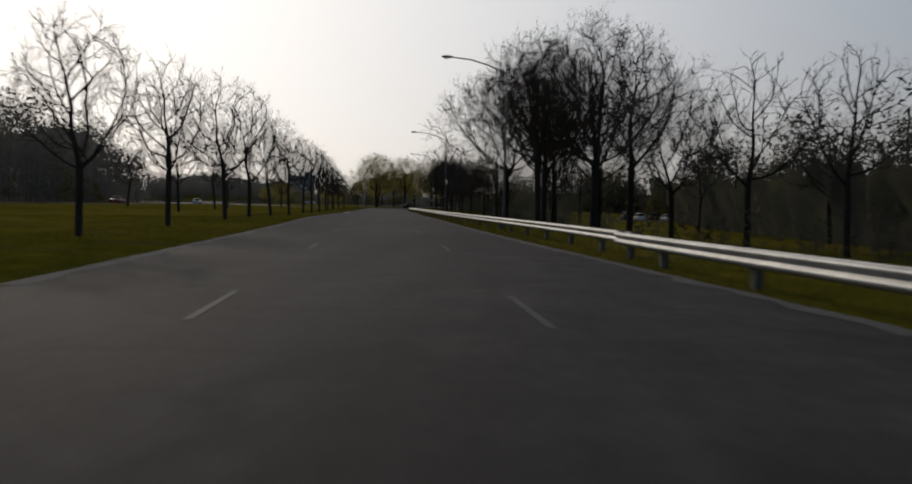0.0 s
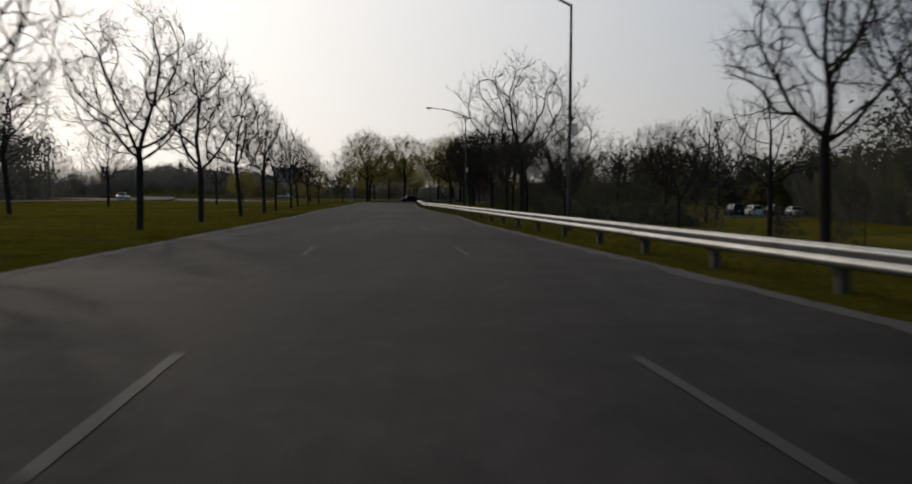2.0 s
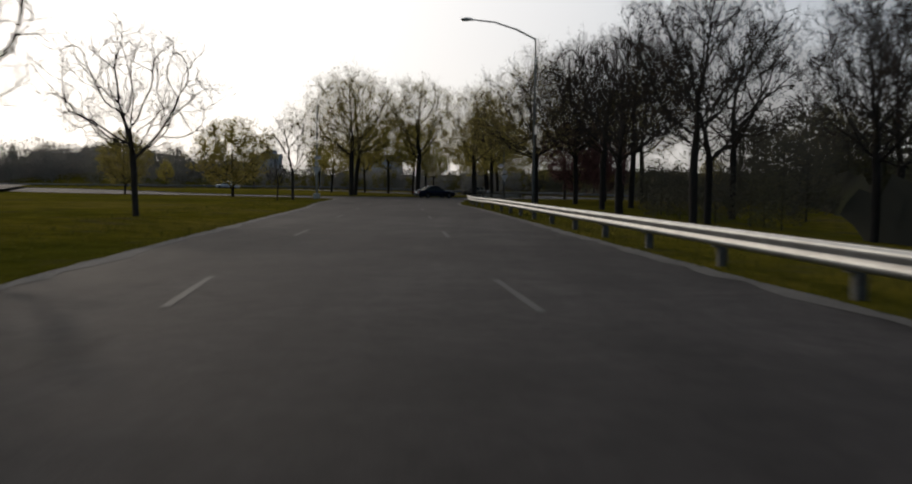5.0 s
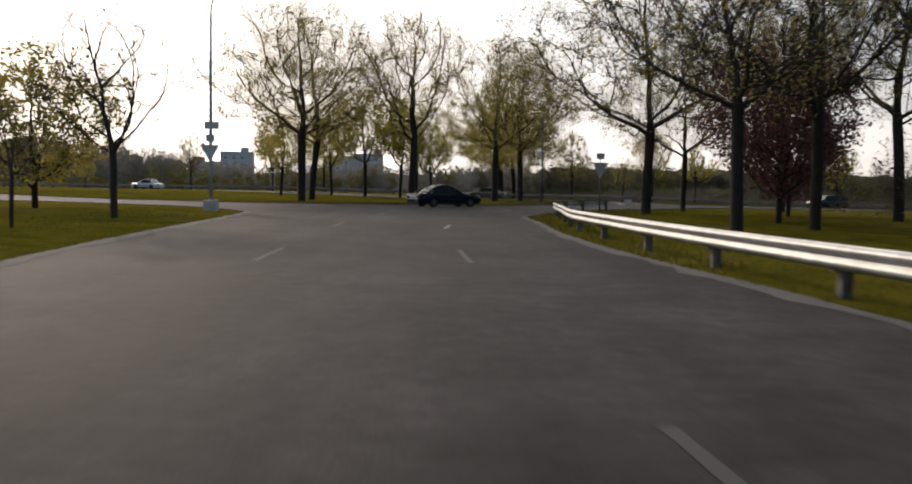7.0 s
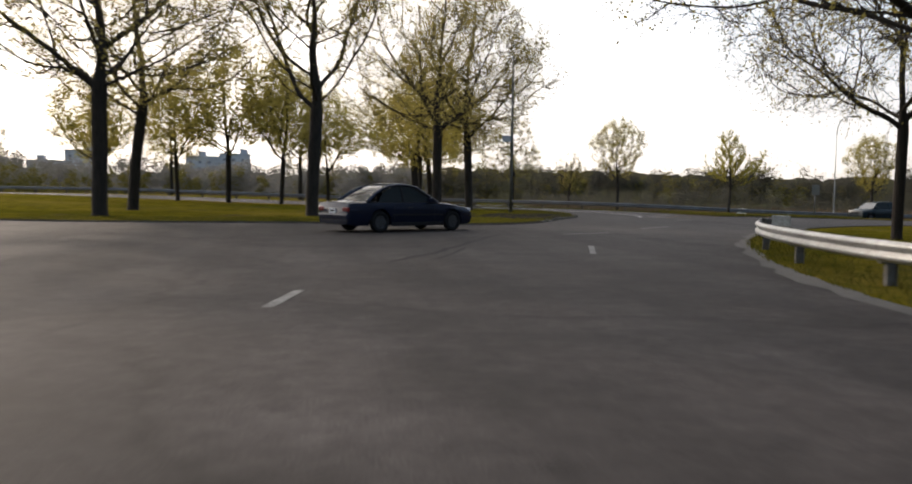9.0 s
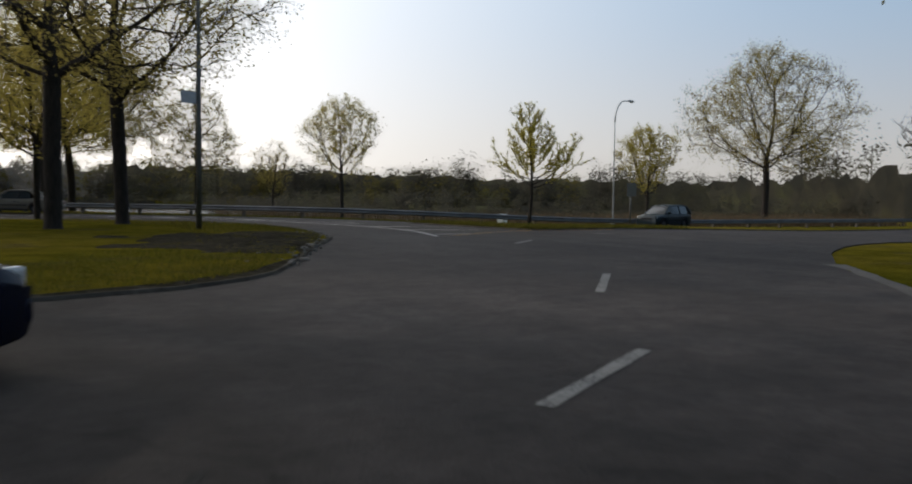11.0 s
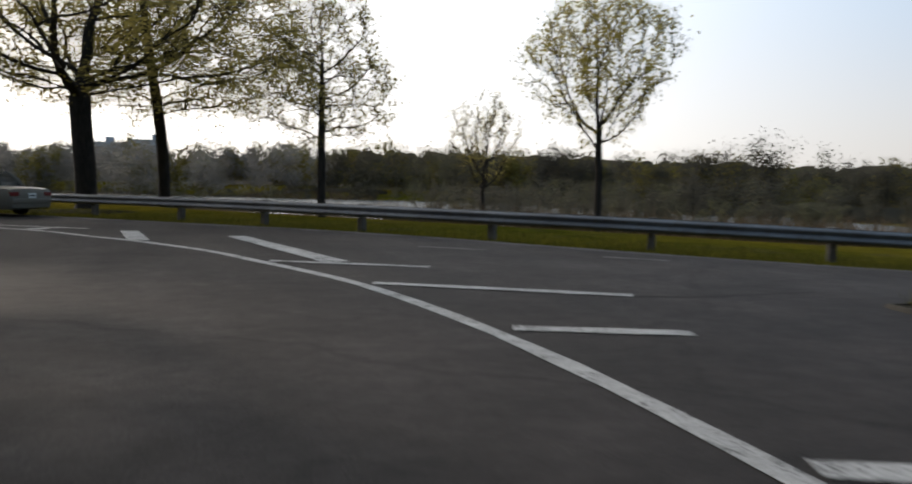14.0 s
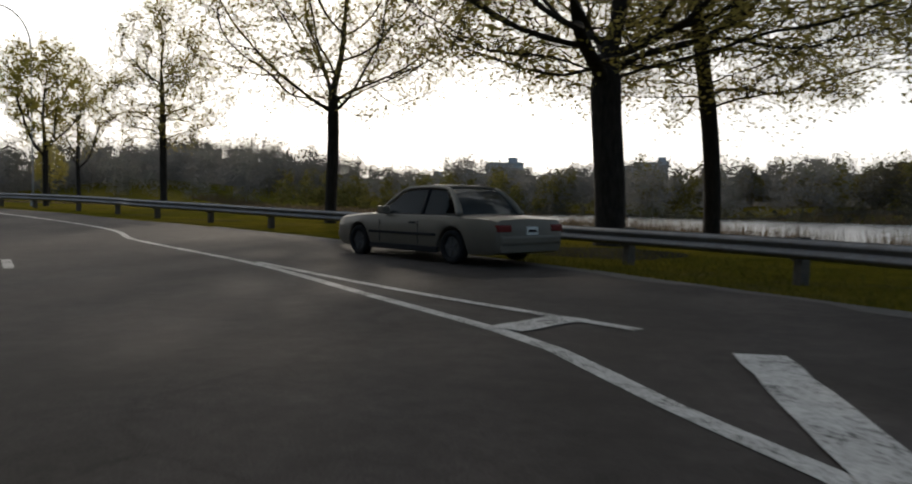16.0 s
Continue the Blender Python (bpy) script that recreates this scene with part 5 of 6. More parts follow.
# far woods, reeds and grass, each one mass of small pieces
def woods(name, line, depth, count, h0, h1, seed, label, yellow=False, zb=None, stuff=None, fine=300, piece=0.40, ridge=0.42):
    rng = random.Random(seed)
    s = spline([(x, y, 0) for x, y in line], 4)
    V, F = [], []
    for _ in range(count):
        i = rng.randrange(len(s) - 1)
        p = s[i].lerp(s[i + 1], rng.random())
        t = (s[i + 1] - s[i]).normalized()
        p = p + Vector((-t.y, t.x, 0)) * rng.uniform(0, depth)
        z = ground_z(p.x, p.y) - 0.2 if zb is None else zb
        h = rng.uniform(h0, h1) * (0.88 + 0.42 * noise.noise((p.x * 0.05, p.y * 0.05, seed)))
        w = h * rng.uniform(0.28, 0.42)
        if not yellow and rng.random() < 0.35:
            tube(V, F, [Vector((p.x, p.y, z)), Vector((p.x, p.y, z + h * 0.8))], [0.014 * h, 0.005 * h], 3, cap=False)
        # a crown of many leaf sprays and twigs, denser in a few boughs
        boughs = [(rng.uniform(0, 6.283), rng.uniform(0.2, 0.9) * w, 0.1 + 0.82 * (k + rng.random()) / 8, rng.uniform(0.10, 0.16) * h) for k in range(8)]
        for k in range(fine):
            ba, br, bz, bs = boughs[k % 8]
            br = br * (1.1 - 0.8 * bz * bz)
            q = Vector((p.x + math.cos(ba) * br + rng.gauss(0, 0.62) * bs, p.y + math.sin(ba) * br + rng.gauss(0, 0.62) * bs, max(z + 0.1, z + h * bz + rng.gauss(0, 0.55) * bs)))
            b = len(V)
            if k % 4 == 0:
                d = Vector((math.cos(ba) + rng.gauss(0, 0.6), math.sin(ba) + rng.gauss(0, 0.6), 0.7 + rng.gauss(0, 0.6))).normalized() * h * rng.uniform(0.03, 0.07)
                e = d.orthogonal().normalized() * h * rng.uniform(0.003, 0.006)
                V += [q - d - e, q - d + e, q + d]
            else:
                s1 = piece * rng.uniform(0.55, 1.3)
                u = Vector((rng.gauss(0, 1), rng.gauss(0, 1), rng.gauss(0, 1))).normalized() * s1
                e = u.orthogonal().normalized() * s1 * rng.uniform(0.4, 0.8)
                V += [q - u, q + u + e * rng.uniform(-0.5, 0.5), q + e * 1.3 + u * rng.uniform(-0.4, 0.4)]
            F.append((b, b + 1, b + 2))
    # the dense dim depth of the wood behind: an uneven bank of growth
    bk = spline([(x, y, 0) for x, y in line], 1.1)
    if ridge:
        b, rows = len(V), 5
        for i, p in enumerate(bk):
            t = (bk[min(i + 1, len(bk) - 1)] - bk[max(i - 1, 0)]).normalized()
            q = p + Vector((-t.y, t.x, 0)) * depth
            z = ground_z(q.x, q.y) - 0.3 if zb is None else zb - 1.0
            top = (0.5 * (h0 + h1)) * (ridge + 0.10 * noise.noise((q.x * 0.05, q.y * 0.07, seed)) + 0.16 * (abs(noise.noise((q.x * 0.16, q.y * 0.16, seed))) ** 0.5 - 0.5) + 0.05 * noise.noise((q.x * 0.4, q.y * 0.4, seed)) + rng.uniform(-0.06, 0.06))
            for j in range(rows):
                f = j / (rows - 1)
                off = Vector((-t.y, t.x, 0)) * (rng.uniform(-0.7, 0.7) + 2 * f * (1 if depth > 0 else -1))
                V.append(Vector((q.x, q.y, z + top * f)) + off)
        for i in range(len(bk) - 1):
            for j in range(rows - 1):
                F.append((b + i * rows + j, b + (i + 1) * rows + j, b + (i + 1) * rows + j + 1, b + i * rows + j + 1))
    return tagged(link_mesh(name, V, F, stuff or (M_WOOD_YEL if yellow else M_WOOD_FAR), smooth=True), label, "woodland", kind="stuff")


woods("woodland", [(-80, -280), (-64, -160), (-64, -60), (-70, 20), (-80, 62)], 12, 240, 19, 25, 1, "hazy grey leafless woodland beyond the lawn", stuff=M_WOOD_HAZE, ridge=0.68)
woods("woodland", [(-80, 62), (-110, 76), (-150, 90), (-185, 120), (-200, 165), (-212, 215)], 16, 110, 20, 25, 18, "hazy grey woodland behind the cross road", stuff=M_WOOD_HAZE, ridge=0.92)
# same shore wood as the next; sunward haze glare put into its paler colour
woods("woodland", [(-200, 255), (-95, 266), (-32, 240), (3, 222), (24, 216)], 30, 420, 8.0, 10.0, 2, "hazy leafless woodland on the far lake shore", stuff=M_WOOD_HAZE, fine=400, piece=0.28, ridge=0.62)
woods("woodland", [(24, 216), (45, 211), (70, 202), (110, 182), (150, 150)], 26, 340, 8.5, 10.5, 19, "leafless woodland on the far lake shore", fine=480, piece=0.26, ridge=0.82)
woods("undergrowth", [(-60, 244), (-28, 231), (4, 215.5), (32, 207.5)], 7, 130, 1.6, 3.0, 21, "dark brush along the far lake shore", fine=130, piece=0.2, ridge=0.5)
woods("undergrowth", [(24.6, 147.5), (28, 144), (33, 139), (39, 133), (50, 127)], 9, 130, 1.7, 3.0, 27, "brown scrub standing along the shallow shore", fine=210, piece=0.11, zb=-1.35, ridge=0.4)
woods("undergrowth", [(14, 14), (17, 30), (19, 44), (23, 58)], -8, 45, 3, 5.5, 20, "brown undergrowth between the trees behind the rail", fine=330, piece=0.12, ridge=0)
woods("undergrowth", [(37, -140), (33, -105), (29, -65), (26, -30), (24, 2)], -7, 85, 1.6, 3.2, 23, "dark leafless brush behind the guard rail trees", fine=150, piece=0.11, ridge=0)
woods("woodland", [(150, 150), (135, 100), (100, 30), (84, -40), (80, -130), (98, -280)], -28, 240, 14, 19, 3, "dark leafless woodland behind the parking area")
woods("woodland", [(33, 208), (35, 180), (37, 158), (44, 144), (62, 134), (105, 118), (140, 112)], 20, 250, 3.2, 5.0, 4, "low scrub wood along the shore", fine=420, piece=0.13, ridge=0.42)
# haze over the hill woods is only in their pale twig colour
woods("woodland", [(-250, 170), (-190, 205), (-135, 238)], 26, 110, 13, 17, 5, "wooded hill beyond the lake", stuff=M_WOOD_HAZE, fine=360, piece=0.3)
woods("woodland", [(-160, 225), (-118, 250), (-80, 266)], 26, 110, 10, 13, 15, "wooded hillside beyond the lake", stuff=M_WOOD_HAZE, fine=360, piece=0.28)
woods("woodland", [(-215, 160), (-150, 215), (-95, 250)], 22, 100, 10, 13, 16, "hazy woodland at the foot of the hill", stuff=M_WOOD_HAZE, fine=360, piece=0.28)
woods("woodland", [(62, 18), (58, 34), (48, 48), (36, 62)], -18, 110, 10, 14, 6, "bare trees behind the guard rail", ridge=0.5)
woods("woodland", [(23, 18), (26, 36), (29, 54)], -7, 46, 9, 12.5, 24, "dark brown leafless thicket behind the guard rail trees", fine=340, piece=0.15, ridge=0.3)
woods("woodland", [(30, 8), (34, -16), (41, -40)], -7, 40, 6, 8.5, 25, "dark brown leafless thicket behind the guard rail trees", fine=300, piece=0.15, ridge=0.35)
woods("woodland", [(62, -160), (66, -100), (76, -62)], -20, 80, 10, 14, 17, "dark leafless woodland by the parking area")
woods("young_leaf_woodland", [(-90, 245), (-32, 238), (35, 218), (70, 206), (110, 180)], 14, 120, 5.5, 10, 7, "patches of young yellow-green leaves on the far shore", True, ridge=0)
woods("young_leaf_woodland", [(-68, -120), (-62, -60), (-70, 20)], 8, 26, 5, 9, 8, "patches of young green leaves at the woodland edge", True, ridge=0)
woods("young_leaf_woodland", [(64, 16), (58, 30), (50, 42)], -8, 12, 5, 8, 9, "patches of young green leaves behind the parking area", True, ridge=0)


def blades(name, spots, h0, h1, w, material, label, seed, lean=0.5):
    """Upright blades or stalks at given spots."""
    rng = random.Random(seed)
    V, F = [], []
    for x, y, z in spots:
        h = rng.uniform(h0, h1)
        a = rng.uniform(0, 6.283)
        dx, dy = math.cos(a) * w, math.sin(a) * w
        lx, ly = rng.gauss(0, lean) * h, rng.gauss(0, lean) * h
        b = len(V)
        V += [(x - dx, y - dy, z - 0.02), (x + dx, y + dy, z - 0.02), (x + lx, y + ly, z + h)]
        F.append((b, b + 1, b + 2))
    return tagged(link_mesh(name, V, F, material), label, "grass" if material is M_BLADE else "reeds", kind="stuff")


def strip_spots(line, lo, hi, count, side, seed, z=None):
    rng = random.Random(seed)
    s = spline([(x, y, 0) for x, y in line], 1.0)
    out = []
    for _ in range(count):
        i = rng.randrange(len(s) - 1)
        p = s[i].lerp(s[i + 1], rng.random())
        t = (s[i + 1] - s[i]).normalized()
        d = lo + (hi - lo) * rng.random() ** 1.7
        q = p + Vector((-t.y, t.x, 0)) * side * d
        out.append((q.x, q.y, ground_z(q.x, q.y) if z is None else z))
    return out


blades("grass", strip_spots(EDGE_RIGHT[1:18], 0.03, 4.5, 42000, -1, 1), 0.05, 0.16, 0.012, M_BLADE, "rough spring grass along the guard rail", 11)
blades("grass", strip_spots(EDGE_LEFT[:-1], 0.03, 5.0, 30000, -1, 2), 0.04, 0.12, 0.012, M_BLADE, "mown lawn grass at the road edge", 12)
blades("grass", [(x, y, 0.055 + terrain(x, y)) for x, y, z in strip_spots(ISLAND[:13], 0.35, 4.0, 16000, 1, 3) if not worn_soil(x, y) or noise.noise((x * 1.3, y * 1.3, 7)) > 0.2], 0.05, 0.13, 0.012, M_BLADE, "grass on the median island", 13)
blades("grass", [(x, y, 0.06 + terrain(x, y)) for x, y, z in strip_spots(GORE[:6] + [(32, 83.4)], 0.3, 3.0, 12000, 1, 4) if inside(x, y, GORE)], 0.06, 0.2, 0.012, M_BLADE, "rough grass on the gore island", 14)
blades("grass", strip_spots(EDGE_FAR[2:12], 0.03, 5.0, 26000, -1, 5), 0.05, 0.15, 0.012, M_BLADE, "grass strip before the lakeside rail", 15)
reed_line = [(-60, 212), (-25, 201), (-6, 178), (4, 158), (9, 147), (16, 140), (26, 133), (36, 128)]
marsh = random.Random(44)
spots = []
while len(spots) < 12000:
    x, y = marsh.uniform(-70, -2), marsh.uniform(128, 205)
    d = (y - interp(x, RAIL_FAR)) * 0.74
    if 11 < d < 34 + 30 * smooth01(-10, 25, -x) and noise.noise((x * 0.09, y * 0.09, 3)) > -0.25:
        spots.append((x, y, ground_z(x, y)))
blades("reeds", spots, 0.2, 0.55, 0.035, M_REED, "dry brown marsh grass behind the lakeside rail", 19, 0.2)
blades("reeds", [q for q in strip_spots(reed_line, -3, 3, 16000, 1, 6, -1.32) if noise.noise((q[0] * 0.25, q[1] * 0.25, 5)) > 0.12], 0.5, 1.25, 0.022, M_REED, "dry brown reeds along the near shore", 16, 0.12)
clumps = []
for cx, cy in [(-1.5, 170), (2.5, 164), (6.5, 158), (9.5, 152), (12.5, 151), (18.5, 146), (22.3, 145.5)]:
    clumps += [(cx + marsh.gauss(0, 1.6), cy + marsh.gauss(0, 0.8), -1.35) for _ in range(260)]
blades("reeds", clumps, 0.7, 1.6, 0.03, M_REED, "dark standing reed clumps in the shallow water", 20, 0.1)
blades("reeds", strip_spots([(-110, 248), (-60, 246), (-28, 234), (4, 219), (32, 211)], -3, 6, 14000, 1, 7), 0.4, 1.2, 0.05, M_REED, "dry brown reeds along the far shore", 17, 0.12)
blades("reeds", strip_spots([(20, 122), (32, 112), (48, 104), (75, 98)], -2, 12, 14000, 1, 8), 0.4, 1.3, 0.03, M_REED, "dry brown scrub behind the lakeside rail", 18, 0.25)
# ---------------------------------------------------------------- lamps and signs


def pole_mesh(name, pts, radii, material, parent, sides=10):
    V, F = [], []
    tube(V, F, [Vector(p) for p in pts], radii, sides)
    return link_mesh(name, V, F, material, parent, smooth=True)


def lamp_head(parent, m):
    bm = bmesh.new()
    g = bmesh.ops.create_uvsphere(bm, u_segments=12, v_segments=8, radius=1)
    for v in g["verts"]:
        k = 1.0 + 0.25 * v.co.x
        v.co = Vector((v.co.x * 0.36, v.co.y * 0.15 * k, v.co.z * (0.09 if v.co.z > 0 else 0.06)))
    head = part("lamp_head", bm, M_POLE, parent, "cobra-head street light", True)
    head.matrix_basis = m
    bm = bmesh.new()
    g = bmesh.ops.create_uvsphere(bm, u_segments=10, v_segments=6, radius=1)
    for v in g["verts"]:
        v.co = Vector((v.co.x * 0.19 + 0.1, v.co.y * 0.11, v.co.z * 0.05 - 0.05))
    part("lens", bm, M_LAMP_W, head, "clear glass lens", True)


def street_lamp(x, y, height, arm, toward, label, rise=0.5, davit=False, plate=None, mat_=None):
    """A tapered pole with an arm that points to the bearing toward (degrees from +x)."""
    mat_ = mat_ or M_POLE_DARK
    root = empty("street_lamp", pose(x, y, ground_z(x, y), 0, 0, toward))
    thin = 0.75 if davit else 1.0
    pole_mesh("pole", [(0, 0, -0.3), (0, 0, 1.0), (0, 0, height * 0.6), (0, 0, height)], [0.085 * thin, 0.075 * thin, 0.06 * thin, 0.045 * thin], mat_, root)
    bm = bmesh.new()
    bmesh.ops.create_cone(bm, cap_ends=True, segments=8, radius1=0.17, radius2=0.13, depth=0.5)
    b = part("base", bm, mat_, root)
    b.matrix_basis = pose(0, 0, 0.2)
    if davit:
        pts = [(arm * (1 - math.cos(t)), 0, height + rise * math.sin(t)) for t in np.linspace(0, math.pi / 2, 9)]
        pts.append((arm + 0.35, 0, height + rise + 0.02))
    else:
        pts = [(0, 0, height - 0.05), (arm * 0.3, 0, height + rise * 0.5), (arm * 0.65, 0, height + rise * 0.9), (arm, 0, height + rise)]
    pole_mesh("arm", pts, [0.05 - 0.02 * i / len(pts) for i in range(len(pts))], mat_, root, 7)
    lamp_head(root, Matrix.Translation((pts[-1][0] + 0.25, 0, pts[-1][2])))
    if plate:
        bm = bmesh.new()
        box(bm, -0.01, 0.01, 0.12, 0.12 + plate[1], plate[0], plate[0] + plate[2], 0.006)
        part("plate", bm, M_SIGN_BACK, root, "small grey metal sign plate")
    return tagged(root, label, "street lamp", "street lamps")


LAMP = "tall dark roadside lamp with one arm over the road"
street_lamp(21.8, -128.3, 8.5, 3.1, 198, LAMP, 0.65, plate=(3.5, 0.5, 0.42))
street_lamp(16.6, -86.4, 8.25, 3.3, 200, LAMP, 0.65, plate=(3.5, 0.5, 0.42))
street_lamp(12.3, -39.7, 8.9, 3.3, 197, LAMP, 0.65, plate=(3.6, 0.55, 0.42))
street_lamp(6.3, 8.8, 8.9, 3.3, 190, LAMP, 0.8, plate=(4.0, 0.5, 0.42))
street_lamp(38.6, 96.2, 7.1, 1.1, 10, "pale davit street lamp beyond the lakeside rail", 1.5, davit=True, mat_=M_POLE)
street_lamp(-26.6, 130.3, 8.6, 2.2, 200, "pale davit street lamp beyond the lakeside rail", 2.4, davit=True, mat_=M_POLE)
street_lamp(-62, 60, 9.0, 2.5, 0, "distant street lamp by the far carriageway", 0.8, davit=True, mat_=M_POLE)


def sign_face(parent, m, shape, w, h, face, back, bars=None, label=""):
    """A flat sign: rounded box or a triangle that points down."""
    bm = bmesh.new()
    if shape == "tri":
        n = 3
        vs = []
        for z in (0.006, -0.006):
            vs.append([bm.verts.new((0 + z, -w / 2, h)), bm.verts.new((0 + z, w / 2, h)), bm.verts.new((0 + z, 0, 0))])
        bm.faces.new(vs[0])
        bm.faces.new(list(reversed(vs[1])))
        for i in range(3):
            j = (i + 1) % 3
            bm.faces.new((vs[0][j], vs[0][i], vs[1][i], vs[1][j]))
        bmesh.ops.recalc_face_normals(bm, faces=bm.faces)
    else:
        box(bm, -0.006, 0.006, -w / 2, w / 2, 0, h, 0.004)
    ob = part("sign_panel", bm, back, parent, label)
    ob.matrix_basis = m
    return ob


# lamp pole with the yield sign on the corner
P1 = empty("sign_pole", pose(-12.1, 47.6, ground_z(-12.1, 47.6)))
pole_mesh("pole", [(0, 0, -0.2), (0, 0, 2), (0.03, 0, 6), (0.06, 0, 9.4)], [0.10, 0.09, 0.075, 0.055], M_POLE, P1)
pole_mesh("arm", [(0.06 + 1.2 * (1 - math.cos(t)), 0, 9.35 + 1.7 * math.sin(t)) for t in np.linspace(0, math.pi / 2, 9)], [0.045] * 9, M_POLE, P1, 7)
lamp_head(P1, Matrix.Translation((1.45, 0, 11.05)))
bm = bmesh.new()
box(bm, -0.3, 0.3, -0.3, 0.3, -0.2, 0.55, 0.05)
part("concrete_base", bm, M_CONC, P1, "square concrete pole base")
sign_face(P1, pose(0, -0.13, 2.35, 0, 0, -90), "tri", 0.95, 0.85, None, M_SIGN_BACK, label="triangular yield sign, grey in shade")
sign_face(P1, pose(0.02, -0.12, 3.35, 0, 0, -90), "box", 0.42, 0.34, None, M_SIGN_BACK, label="small rectangular sign")
sign_face(P1, pose(0.1, -0.12, 3.95, 0, 0, -90), "box", 0.7, 0.36, None, M_SIGN_BACK, label="small rectangular sign")
tagged(P1, "grey lamp pole with yield sign and concrete base", "lamp pole")

P2 = empty("sign_pole", pose(8.5, 84.9, 0.05))
pole_mesh("pole", [(0, 0, -0.2), (0, 0, 3), (0, 0, 9.6)], [0.10, 0.09, 0.06], M_POLE_DARK, P2)
sign_face(P2, pose(-0.35, -0.12, 4.3, 0, 0, -70), "box", 0.65, 0.42, None, M_SIGN_BACK, label="grey rectangular sign plate")
tagged(P2, "tall dark pole with a small sign on the median", "lamp pole")

P3 = empty("sign_post", pose(6.75, 47.6, ground_z(6.75, 47.6)))
pole_mesh("pole", [(0, 0, -0.2), (0, 0, 3.1)], [0.035, 0.035], M_POLE_DARK, P3, 8)
sign_face(P3, pose(0, -0.05, 1.85, 0, 0, -90), "tri", 0.8, 0.75, None, M_SIGN_BACK, label="triangular yield sign, grey in shade")
sign_face(P3, pose(0, -0.05, 2.75, 0, 0, -90), "box", 0.4, 0.3, None, M_SIGN_BACK, label="small rectangular sign")
tagged(P3, "yield sign post behind the guard rail", "road sign")

P4 = empty("sign_post", pose(29.5, 85.4, 0.05 + terrain(29.5, 85.4)))
pole_mesh("pole", [(0, 0, -0.2), (0, 0, 2.2)], [0.04, 0.04], M_POLE_DARK, P4, 8)
sign_face(P4, pose(0, -0.06, 1.5, 0, 0, -125), "box", 0.46, 0.66, None, M_SIGN_DULL, label="dull grey-green rectangular sign")
tagged(P4, "dull grey-green sign on a post on the gore island", "road sign")

bm = bmesh.new()
box(bm, -0.35, 0.35, -0.25, 0.25, -0.1, 0.75, 0.05)
cab = part("utility_box", bm, M_SIGN_WHITE)
cab.matrix_basis = pose(33.7, 102.0, ground_z(33.7, 102.0), 0, 0, 30)
tagged(cab, "small white utility box behind the lakeside rail", "utility box")

bm = bmesh.new()
box(bm, -0.38, 0.38, -0.09, 0.09, 0.0, 0.035, 0.008)
for v in bm.verts:
    v.co.z += 0.03 * (v.co.x / 0.38) ** 2
    v.co.y += 0.02 * math.sin(v.co.x * 5)
board = part("board", bm, M_SIGN_WHITE)
board.matrix_basis = pose(3.55, -72.45, ground_z(3.55, -72.45) + 0.05, 0, 2, 45)
tagged(board, "pale scrap of board lying at the lawn edge", "debris")

# ---------------------------------------------------------------- cars


def car_paint(name, c, rough=0.35):
    m, nt, b = mat(name)
    n = noise_tex(nt, 3.0, 4)
    r = ramp(nt, [(0.3, tuple(x * 0.9 for x in c)), (0.7, c)])
    nt.links.new(n.outputs[0], r.inputs[0])
    nt.links.new(r.outputs[0], b.inputs["Base Color"])
    b.inputs["Roughness"].default_value = rough
    b.inputs["Metallic"].default_value = 0.15
    b.inputs["Coat Weight"].default_value = 0.12
    b.inputs["Specular IOR Level"].default_value = 0.25
    b.inputs["Coat Roughness"].default_value = 0.08
    return m


